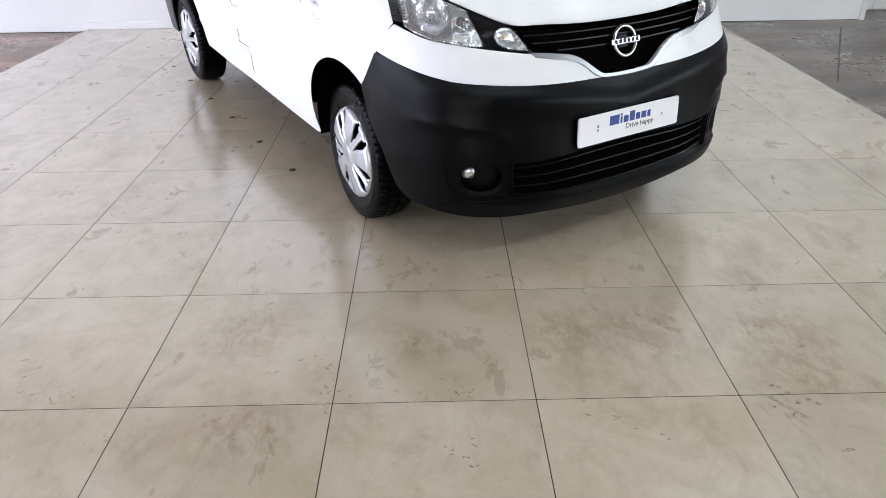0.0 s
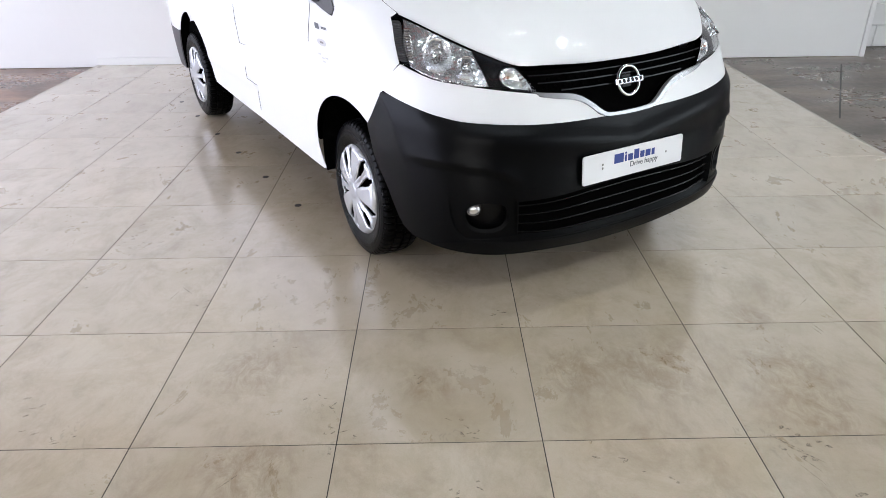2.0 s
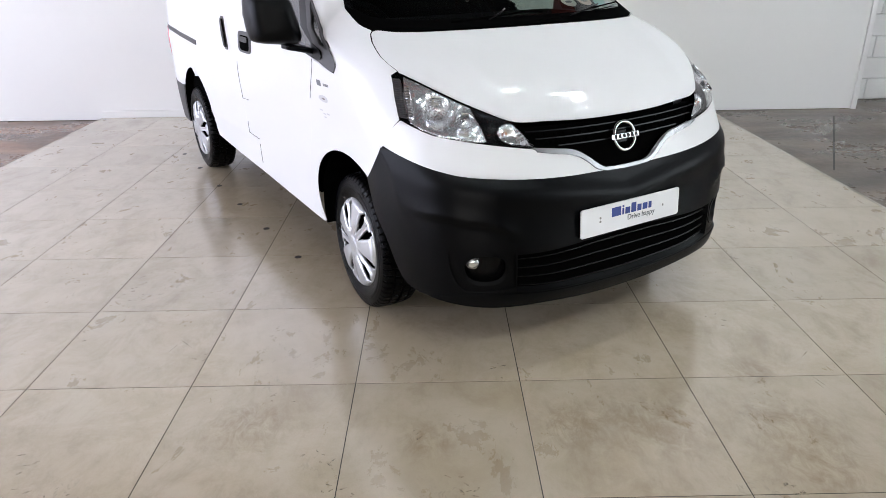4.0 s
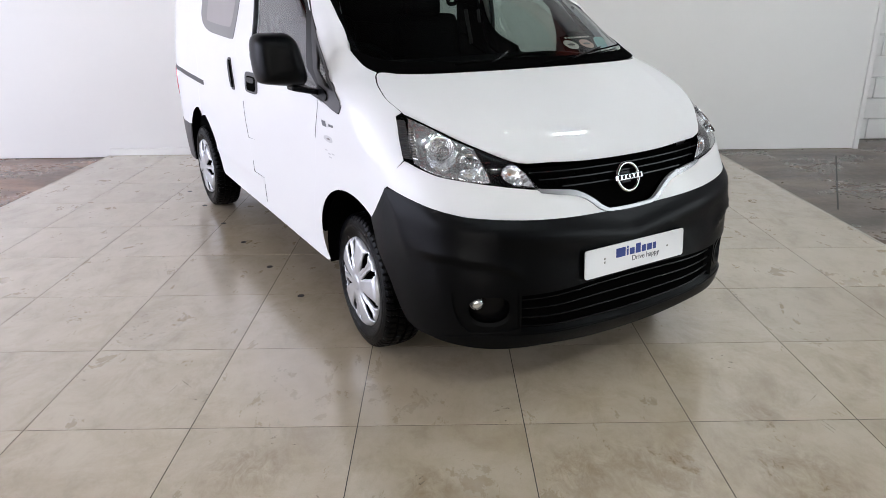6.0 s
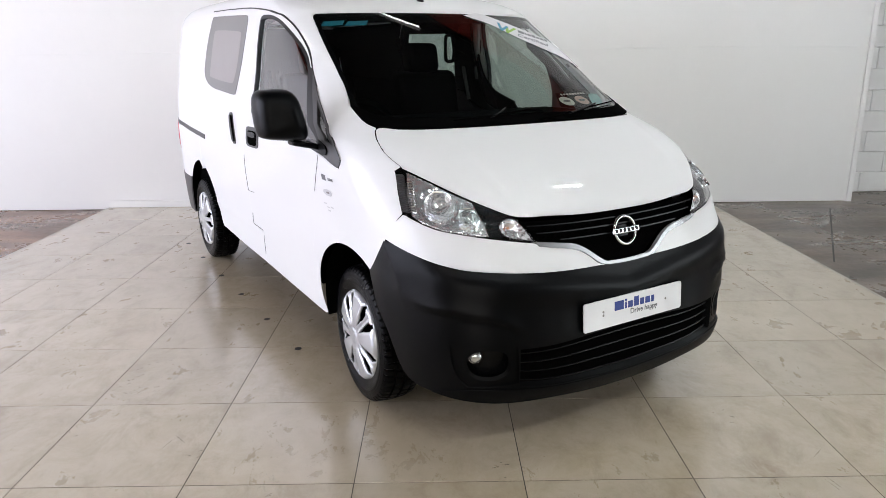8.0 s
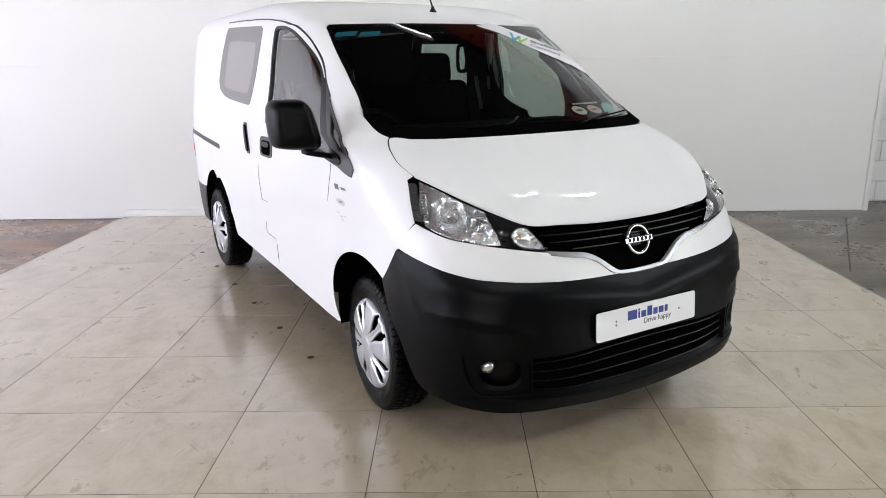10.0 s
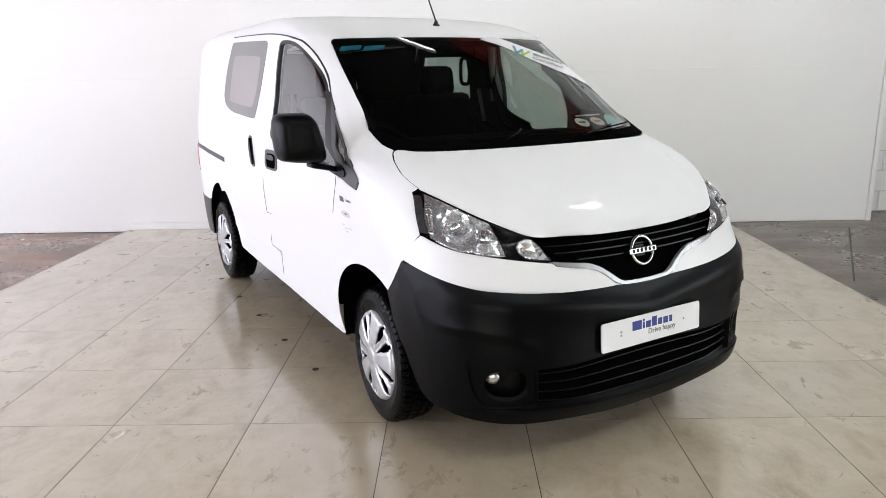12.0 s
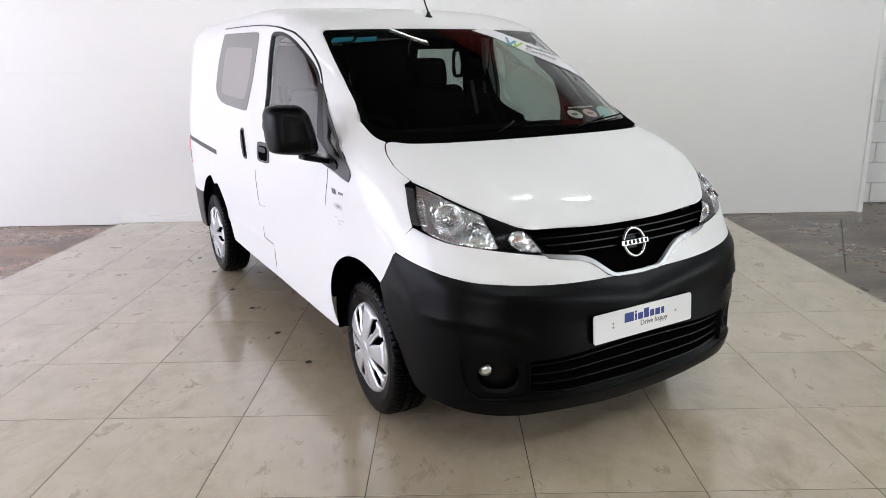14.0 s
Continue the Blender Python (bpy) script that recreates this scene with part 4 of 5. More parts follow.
for s in (-1, 1):
    side = (lambda q: q) if s > 0 else flip
    joint(side(SEAM), 0.008, DARK, van)
    joint(side(DOOR_FRONT), 0.008, DARK, van)
    joint(side(at_y((1.352, 0.92), (1.345, 0.83), (1.318, 0.723), (1.212, 0.727))), 0.0011, DARK, van, 0.0016)
    joint(side(at_y((1.285, 0.60), (1.290, 0.535), (1.118, 0.530))), 0.0014, DARK, van, 0.0016)
    joint(side(at_y((1.120, 0.50), (1.135, 0.39))), 0.0010, DARK, van, 0.0016)
    joint(side(at_y((0.257, 1.045), (0.268, 0.97), (0.290, 0.88))), 0.0009, DARK, van, 0.0016)
    joint(side(hood_half[7:14]), 0.010, DARK, van)
    joint(side(at_y((2.44, 0.75), (2.433, 1.0), (2.373, 1.70))), 0.008, DARK, van)
    patch("apron", side(apron), PAINT, van, gap=0.001, rim=0.02, label="white painted panel under the headlamp")
    patch("front_wing", side(wing), PAINT, van, gap=0.0008, rim=0.0025)
    patch("windscreen_pillar", side(pillar), PAINT, van, gap=0.001, rim=0.02)
    back = 0.07 if s > 0 else 0.0
    glass_a = glass_front + at_y(*[(y + back, z) for y, z in glass_rear]) + [(1.036, 1.064), (0.93, 1.113), (0.836, 1.178), (0.773, 1.272)]
    door_hole = glass_a[:-3] + quarter_edge
    fd = patch("front_door", side(door), PAINT, van, holes=[side(rounded(door_hole, 1))], gap=0.0014, rim=0.03, label="white front door")
    g = patch("door_window", side(rounded(glass_a, 1)), SIDE_GLASS, fd, off=-0.010, gap=-0.004, rim=0.004, label="green tinted door glass")
    patch("quarter_window", side(small_pane), SIDE_GLASS, fd, off=-0.006, gap=-0.003, rim=0.004, label="small tinted quarter glass")
    outer = [(a, z) for a, z in dense(rounded(door_hole, 1), 0.02)]
    inner = shifted(outer, 0.016)
    patch("window_seal", side(outer), SEAL, fd, holes=[side([tuple(p) for p in inner])], off=0.001, gap=0, rim=0.02, label="black rubber seal")
    # bar between the panes, and the grey corner under the quarter glass
    patch("window_bar", side([(0.712, 1.398), (0.738, 1.405), (0.778, 1.272), (0.841, 1.177), (0.93, 1.112), (1.044, 1.060), (1.022, 1.050), (0.90, 1.112), (0.778, 1.188), (0.722, 1.338)]), SEAL, fd, off=0.001, gap=0, rim=0.015)
    panel = patch("quarter_panel", side([(0.712, 1.40), (0.703, 1.30), (0.700, 1.20), (0.708, 1.166), (0.79, 1.119), (0.862, 1.060), (0.902, 1.016), (0.925, 1.018), (1.022, 1.052), (0.90, 1.114), (0.778, 1.190), (0.722, 1.340)]), GREY_PLASTIC, fd, holes=[side(small_pane)], off=0.0025, gap=0, rim=0.015, label="dark grey plastic panel round the quarter glass")
    sd = patch("sliding_door", side(slide), PAINT, van, holes=[side(rounded(win_b, 2))] if s > 0 else [], gap=0.0014, rim=0.03, label="white sliding side door", step=0.02,
               form=lambda p, a, z: 0.005 * np.exp(-np.abs(z - 0.522) / 0.022))
    if s > 0:
        patch("side_window", side(rounded(win_b, 2)), SIDE_GLASS, sd, off=-0.003, gap=0, rim=0.004, label="green tinted side glass")
    else:
        pane = patch("side_window", side(rounded(win_b, 2)), FRIT, sd, off=0.003, gap=0, rim=0.01, label="grey bordered fixed side window")
        patch("frosted_film", side(rounded(win_b_in, 2)), FROSTED, pane, off=0.0045, gap=0, rim=0.002, label="frosted grey film")
    rq = patch("rear_quarter", side(rear_panel), PAINT, van, gap=0.0022, rim=0.03)
    patch("rear_corner_bumper", side([p for p in rear_arch[::-1] if skin(*p)[1] > 2.7 and p[1] < 0.585] + at_y((3.30, 0.30), (3.5, 0.30)) + [(2.98, 0.30), (2.98, 0.585)] + at_y((3.50, 0.585), (3.2, 0.585), (2.85, 0.585))), GREY_PLASTIC, van, off=0.003, gap=0.001, rim=0.04, label="dark grey plastic rear bumper corner")
    patch("tail_lamp", side(at_y((3.36, 0.745), (3.34, 0.86), (3.35, 0.965), (3.46, 0.98), (3.53, 0.86), (3.48, 0.74))), RED_LENS, van, off=0.022, gap=0, rim=0.03, label="red tail lamp")
    patch("door_rail", side(at_y((2.27, 0.922), (2.27, 0.952), (2.80, 0.976), (3.35, 1.000), (3.35, 0.972), (2.80, 0.947))), GREY_PLASTIC, van, off=0.004, gap=0, rim=0.01, label="dark grey sliding door rail")
    edge = [(0.712, 1.385), (0.719, 1.475), (0.757, 1.554), (0.850, 1.640), (0.95, 1.669)] + at_y((1.31, 1.7035), (1.8, 1.727), (2.32, 1.740))
    low = shifted(np.vstack([dense(edge, 0.03, False), dense([(p[0], p[1] - 0.02) for p in edge[::-1]], 0.03, False)]), 0.0)
    k = len(dense(edge, 0.03, False))
    line = low[:k]
    inner_line = shifted(np.vstack([line, [(on(0.9, y=2.3), 0.9), (1.02, 0.9)]]), 0.007)[:k]
    patch("door_seal", side([tuple(p) for p in line[1:-1]] + [tuple(p) for p in inner_line[1:-1][::-1]]), SEAL, van, off=0.001, gap=0, rim=0.01, label="black rubber strip over the doors")
    # handles
    def plate_at(cy, cz, ry, rz, lean=0.0, p=5.0):
        return side([(on(z, y=y + lean * (z - cz)), z) for y, z in ring(cy, cz, ry, rz, 28, p)])

    hp = patch("door_handle", plate_at(1.190, 1.032, 0.108, 0.054), GREY_PLASTIC, fd, off=0.004, gap=0, rim=0.01, step=0.02, label="grey recessed pull handle")
    patch("handle_pocket", plate_at(1.184, 1.028, 0.076, 0.038), DARK, hp, off=0.0065, gap=0, rim=0.002, step=0.02)
    patch("handle_grip", plate_at(1.186, 1.046, 0.066, 0.014, p=3.0), GLOSS_BLACK, hp, off=0.011, gap=0, rim=0.012, step=0.02)
    hs = patch("sliding_door_handle", plate_at(1.578, 1.051, 0.036, 0.088, 0.5, 4.0), GREY_PLASTIC, sd, off=0.004, gap=0, rim=0.01, step=0.02, label="upright grey handle")
    patch("handle_grip", plate_at(1.567, 1.051, 0.018, 0.074, 0.5, 3.0), GLOSS_BLACK, hs, off=0.016, gap=0, rim=0.012, step=0.02)

windscreen = patch("windscreen", whole(ws_half), WINDSCREEN_GLASS, van, off=-0.003, gap=0.001, rim=0.005, label="large raked windscreen")
ws_line = [tuple(p) for p in dense(whole(ws_half), 0.02)]
patch("windscreen_seal", ws_line, GLOSS_BLACK, windscreen, holes=[[tuple(p) for p in shifted(ws_line, 0.022)]], off=-0.0045, gap=0.001, rim=0.006)
patch("cowl", whole([(0, 1.150), (0.283, 1.150), (0.50, 1.150), (0.535, 1.168), (0.52, 1.20), (0.45, 1.215), (0.25, 1.215), (0, 1.215)]), GLOSS_BLACK, van, off=-0.012, gap=0, rim=0.02, label="black plastic scuttle under the windscreen")
roof = patch("roof", whole(roof_half), PAINT, van, off=0.0006, gap=0.0, rim=0.02, step=0.035)
patch("roof_lip", whole([(0, 1.664), (0.48, 1.660), (0.688, 1.6535), (0.705, 1.647), (0.722, 1.655), (0.745, 1.675), (0.73, 1.70), (0, 1.70)]), PAINT, van, off=-0.0022, gap=0, rim=0.004)
# the crowned roof above the front edge
zs = np.concatenate([np.linspace(1.688, 1.80, 16), np.linspace(1.81, 1.8575, 14)])
aa = np.linspace(-3, 3, 201)[:-1]
v = []
for z in zs:
    p, n = skin(aa, np.full_like(aa, z)), skin_normal(aa, np.full_like(aa, z))
    v += (p - 0.0014 * n).tolist()
k = len(aa)
f = [(i * k + j, i * k + (j + 1) % k, (i + 1) * k + (j + 1) % k, (i + 1) * k + j) for i in range(len(zs) - 1) for j in range(k)] + [tuple((len(zs) - 1) * k + j for j in range(k))]
part("roof_crown", raw("roof_crown", v, f, True), PAINT, van)
patch("tailgate", [(2.985, 0.40), (2.985, 1.695), (3.0, 1.695), (3.0, 0.40)], PAINT, van, gap=0, step=0.1)
patch("tailgate", [(-2.985, 0.40), (-2.985, 1.695), (-3.0, 1.695), (-3.0, 0.40)], PAINT, van, gap=0, step=0.1)

# headlamps
indicator = [(0.397, 0.868), (0.386, 0.889), (0.368, 0.900), (0.352, 0.897), (0.339, 0.870), (0.329, 0.842), (0.322, 0.815), (0.348, 0.822), (0.380, 0.833), (0.393, 0.848)]
for s in (-1, 1):
    side = (lambda q: q) if s > 0 else flip
    hl = patch("headlamp", side(lamp), DARK, van, off=-0.075, gap=-0.003, rim=-0.070, label="clear headlamp with bright faceted reflector")
    patch("lens", side(lamp), CLEAR, hl, off=-0.0015, gap=0.002, rim=0.004)
    patch("reflector", side([(0.606, 0.897), (0.616, 0.96), (0.612, 1.042), (0.560, 1.0155), (0.500, 0.981), (0.447, 0.950), (0.432, 0.90), (0.428, 0.842), (0.489, 0.855), (0.553, 0.870)]), REFLECTOR, hl, off=-0.014, gap=0, rim=0.02,
          form=lambda p, a, z: -0.03 * np.exp(-(((np.abs(a) - 0.535) / 0.035) ** 2 + ((z - 0.935) / 0.035) ** 2)) - 0.022 * np.exp(-(((np.abs(a) - 0.468) / 0.025) ** 2 + ((z - 0.90) / 0.03) ** 2)))
    for ca, cz, r in ((0.531, 0.942, 0.050), (0.466, 0.905, 0.032)):
        v, f = lathe([(r, 0.014), (r * 0.92, 0.010), (r * 0.80, -0.006), (r * 0.5, -0.026), (r * 0.2, -0.034), (0.0005, -0.035)], 36, "z", closed=False)
        me = raw("lamp_bowl", v, f, True)
        me.transform(seat_on(s * ca, cz, -0.009))
        part("lamp_bowl", me, REFLECTOR if r > 0.04 else LAMP_CHROME, hl)
        v, f = lathe([(0.0005, 0.012), (0.007, 0.010), (0.009, 0.004), (0.009, -0.03), (0.0005, -0.03)], 18, "z", closed=False)
        me = raw("bulb", v, f, True)
        me.transform(seat_on(s * ca, cz, -0.009))
        part("bulb", me, CLEAR, hl)
    # outer ribbed strip
    for k in range(17):
        z = 0.912 + 0.0072 * k
        m = seat_on(s * (0.622 + 0.0006 * k), z, -0.008)
        part("lamp_rib", box((0.030, 0.0045, 0.02), bevel=0.001, seg=1, m=m), GREY_PLASTIC, hl)
    for k in range(12):
        z = 0.915 + 0.0085 * k
        m = seat_on(s * (0.600 + 0.0004 * k), z, -0.012)
        part("lamp_flute", box((0.022, 0.0062, 0.016), bevel=0.002, seg=1, m=m), CHROME, hl)
    patch("bezel", side([(0.426, 0.836), (0.430, 0.90), (0.447, 0.950), (0.405, 0.928), (0.358, 0.902), (0.338, 0.868), (0.317, 0.810), (0.40, 0.828)]), GLOSS_BLACK, hl, off=-0.011, gap=0, rim=0.02, holes=[side(indicator)])
    patch("indicator", side(indicator), REFLECTOR, hl, off=-0.014, gap=0, step=0.008, rim=0.01, label="clear indicator",
          form=lambda p, a, z: -0.02 * np.exp(-(((np.abs(a) - 0.368) / 0.014) ** 2 + ((z - 0.860) / 0.018) ** 2)))
    bm = bmesh.new()
    bmesh.ops.create_uvsphere(bm, u_segments=14, v_segments=10, radius=0.0055)
    bmesh.ops.transform(bm, matrix=seat_on(s * 0.374, 0.866, -0.018), verts=bm.verts)
    part("bulb", bm, AMBER, hl, "amber bulb")

# number plate with the dealer's print
plate = tagged(new("number_plate"), "white dealer plate with blue print and the words Drive happy")
plate.parent = van
PM = pose(0, -0.808, 0.514, 86, 0, 0)


def card_plate(w, h, d, m):
    """A flat plate with rounded corners."""
    k = 0.010
    line = [(math.copysign(w / 2 - k, math.cos(t)) + k * math.cos(t), math.copysign(h / 2 - k, math.sin(t)) + k * math.sin(t)) for t in (2 * math.pi * (q + 0.5) / 48 for q in range(48))]
    n = len(line)
    e = 0.0012
    v = [(x, y, -d / 2) for x, y in line] + [(x, y, d / 2 - e) for x, y in line] + [(x * (1 - 2 * e / w), y * (1 - 2 * e / h), d / 2) for x, y in line]
    f = [tuple(range(n))[::-1], tuple(2 * n + q for q in range(n))] + [(a * n + q, a * n + (q + 1) % n, (a + 1) * n + (q + 1) % n, (a + 1) * n + q) for a in (0, 1) for q in range(n)]
    me = raw("card", v, f)
    me.transform(m)
    return me


part("backing", card_plate(0.521, 0.112, 0.008, PM @ pose(0, 0, -0.008)), GLOSS_BLACK, plate)
part("sheet", card_plate(0.520, 0.111, 0.006, PM), PLATE, plate)
xx = -0.108
for w, h, dot in ((0.048, 0.036, 0), (0.0095, 0.026, 1), (0.025, 0.026, 0), (0.026, 0.038, 0), (0.022, 0.026, 0), (0.026, 0.026, 0), (0.016, 0.026, 0)):
    part("print_block", box((w, h, 0.0016), (xx + w / 2, 0.002 + h / 2, 0.0034), 0.0006, 1, PM), BLUE, plate)
    if dot:
        part("print_block", box((w, 0.008, 0.0016), (xx + w / 2, 0.035, 0.0034), 0.0006, 1, PM), BLUE, plate)
    xx += w + 0.0065
part("words", lettering("Drive happy", 0.030, PM @ pose(-0.026, -0.024, 0.0034)), GREY_PRINT, plate, "grey words Drive happy")
for x, y in ((-0.165, 0.010), (-0.165, -0.004), (0.168, 0.0)):
    v, f = lathe([(0.0005, 0.0055), (0.0035, 0.005), (0.005, 0.003)], 14, "z", closed=False)
    me = raw("screw", v, f, True)
    me.transform(PM @ pose(x, y, 0))
    part("screw", me, SCREW, plate)


# wheels
def make_wheel(name):
    ob = new(name)
    ob.parent = van
    tagged(ob, "black tyre with a silver multi-spoke wheel cover")
    prof = [(0.180, -0.070), (0.192, -0.078), (0.205, -0.0815), (0.230, -0.088), (0.255, -0.0885), (0.272, -0.085), (0.284, -0.079), (0.291, -0.072), (0.2945, -0.060), (0.296, -0.046), (0.2965, -0.0445),
            (0.289, -0.043), (0.289, -0.037), (0.297, -0.0355), (0.2985, -0.012), (0.2985, -0.006), (0.290, -0.005), (0.290, 0.005), (0.2985, 0.006), (0.2985, 0.012), (0.297, 0.0355), (0.289, 0.037), (0.289, 0.043), (0.2965, 0.0445),
            (0.296, 0.046), (0.2945, 0.060), (0.291, 0.072), (0.284, 0.079), (0.272, 0.085), (0.255, 0.0885), (0.230, 0.088), (0.205, 0.0815), (0.180, 0.070)]
    n = 300
    v, f = lathe(prof, n, "x")
    k = len(prof)
    out = []
    for i in range(n):
        for j in range(k):
            x, y, z = v[i * k + j]
            r, o = prof[j]
            cut = 0.0
            if r > 0.278 and abs(o) > 0.043 and (i % 5) == 0:
                cut = 0.008
            elif r > 0.292 and abs(o) <= 0.036 and ((i + int(o * 220)) % 6) == 0:
                cut = 0.007
            g = (r - cut) / r
            out.append((x, y * g, z * g))
    part("tyre", raw("tyre", out, f, False), RUBBER, ob)
    # raised ring on the side wall
    v, f = lathe([(0.232, -0.0885), (0.236, -0.0900), (0.246, -0.0902), (0.250, -0.0885)], 96, "x", closed=False)
    part("wall_ring", raw("wall_ring", v, f, True), RUBBER, ob)
    v, f = lathe([(0.186, -0.074), (0.186, -0.02), (0.0005, -0.02)], 64, "x", closed=False)
    part("rim", raw("rim", v, f, True), DARK, ob)
    # wheel cover: a dished disc with slots between broad spokes
    spokes, nr, na = 5, 34, 500
    v, f = [], []
    for i in range(nr + 1):
        r = 0.190 * i / nr
        for j in range(na):
            t = 2 * math.pi * j / na
            u = (t * spokes / (2 * math.pi)) % 1.0
            reach = min(1, max(0, (r - 0.050) / 0.045)) * min(1, max(0, (0.186 - r) / 0.008))
            off = abs(u - 0.5)
            petal = 0.006 * min(1.0, max(0.0, (off - 0.27) / 0.05)) - 0.006 * max(0.0, 1 - off / 0.10)
            x = -0.078 - 0.018 * (1 - (r / 0.19) ** 2) - 0.001 * min(1, r / 0.17) ** 8 + (0.012 if r > 0.187 else 0) - petal * reach
            if r < 0.030:
                x -= 0.003
            v.append((x, r * math.sin(t), r * math.cos(t)))
    for i in range(nr):
        rm = 0.190 * (i + 0.5) / nr
        for j in range(na):
            u = ((j + 0.5) / na * spokes) % 1.0
            d = abs(abs(u - 0.5) - 0.190)
            k = (rm - 0.058) / 0.126
            half = 0.0 if not 0 < k < 1 else 0.098 * min(1.0, k / 0.5) ** 0.7 * min(1.0, 7.0 * (1 - k)) ** 0.5
            if d < half:
                continue
            f.append((i * na + j, i * na + (j + 1) % na, (i + 1) * na + (j + 1) % na, (i + 1) * na + j))
    me = raw("wheel_cover", v, f, True)
    cover = part("wheel_cover", me, SILVER, ob, "silver wheel cover")
    mod = cover.modifiers.new("thick", "SOLIDIFY")
    mod.thickness, mod.offset = 0.010, -1
    t1 = [(-0.1005, 0.019 * math.cos(u), 0.019 * math.sin(u)) for u in np.linspace(0, 2 * math.pi, 33)[:-1]]
    part("cover_badge", tube(t1, 0.0028, 8, closed=True), SILVER_TRIM, cover)
    part("badge_bar", box((0.005, 0.052, 0.009), (-0.101, 0, 0), 0.002), SILVER_TRIM, cover)
    return ob


WHEEL_X, FRONT_Y, REAR_Y = 0.715, -0.012, 2.653
wheel = make_wheel("wheel")
wheel.matrix_basis = pose(-WHEEL_X, FRONT_Y, 0.298, 0, 0, STEER) @ pose(0, 0, 0, 11)
w2 = copy_thing(wheel, pose(-WHEEL_X - 0.008, REAR_Y, 0.298, 47, 0, 0))
w3 = copy_thing(wheel, pose(WHEEL_X, FRONT_Y, 0.298, 0, 0, 180 + STEER))
w4 = copy_thing(wheel, pose(WHEEL_X + 0.008, REAR_Y, 0.298, 0, 0, 180))

# wheel housings, floor pan, lining
for y, r in ((-0.030, 0.312), (2.50, 0.43)):
    for s in (-1, 1):
        v, f = [], []
        line = [(r * math.cos(math.pi * i / 24), 0.30 + (0.405 if y < 1 else 0.45) * math.sin(math.pi * i / 24)) for i in range(25)]
        for dy, z in line:
            v += [(s * x, y + dy, z) for x in (0.46, float(skin(on(z, y=y + dy), z)[0]) - 0.002)]
        n = len(line)
        f += [(2 * i, 2 * i + 2, 2 * i + 3, 2 * i + 1) for i in range(n - 1)]
        v.append((s * 0.46, y, 0.17))
        f += [(2 * i, 2 * n, 2 * i + 2) for i in range(n - 1)]
        part("wheel_housing", raw("wheel_housing", v, f), DARK, van)
part("front_bulkhead", box((0.95, 0.02, 0.36), (0, -0.54, 0.74), 0.005), DARK, van)
part("floor_pan", box((1.30, 3.9, 0.05), (0, 1.45, 0.335), 0.01), DARK, van)
part("subframe", box((0.95, 0.9, 0.12), (0, 0.0, 0.19), 0.02), DARK, van)
part("cross_member", box((1.30, 0.10, 0.42), (0, -0.42, 0.42), 0.02), DARK, van)

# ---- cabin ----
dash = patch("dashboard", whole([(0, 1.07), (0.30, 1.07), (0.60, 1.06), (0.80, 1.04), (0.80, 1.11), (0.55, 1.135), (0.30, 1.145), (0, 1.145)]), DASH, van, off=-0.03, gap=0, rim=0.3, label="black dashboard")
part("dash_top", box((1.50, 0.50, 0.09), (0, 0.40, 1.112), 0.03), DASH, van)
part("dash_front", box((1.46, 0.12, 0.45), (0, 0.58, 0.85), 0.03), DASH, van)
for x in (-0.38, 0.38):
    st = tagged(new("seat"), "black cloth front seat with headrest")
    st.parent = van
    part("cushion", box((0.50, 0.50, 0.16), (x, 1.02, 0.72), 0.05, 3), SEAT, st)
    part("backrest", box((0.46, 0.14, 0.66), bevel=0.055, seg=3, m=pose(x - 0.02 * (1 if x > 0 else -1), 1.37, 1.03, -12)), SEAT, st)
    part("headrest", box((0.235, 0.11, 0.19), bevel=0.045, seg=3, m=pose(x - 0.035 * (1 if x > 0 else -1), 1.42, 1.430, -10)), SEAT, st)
    for d in (-0.06, 0.06):
        part("headrest_post", tube([(x + d, 1.42, 1.24), (x + d, 1.44, 1.40)], 0.006, 8), CHROME, st)
sw = tagged(new("steering_wheel"), "black steering wheel")
sw.parent = van
M = pose(-0.38, 0.72, 1.06, 62)
part("wheel_rim", tube([M @ Vector((0.185 * math.cos(u), 0.185 * math.sin(u), 0)) for u in np.linspace(0, 2 * math.pi, 41)[:-1]], 0.015, 10, closed=True), DASH, sw)
part("hub", box((0.16, 0.12, 0.06), bevel=0.02, m=M), DASH, sw)
part("spoke", box((0.36, 0.035, 0.02), bevel=0.006, m=M), DASH, sw)
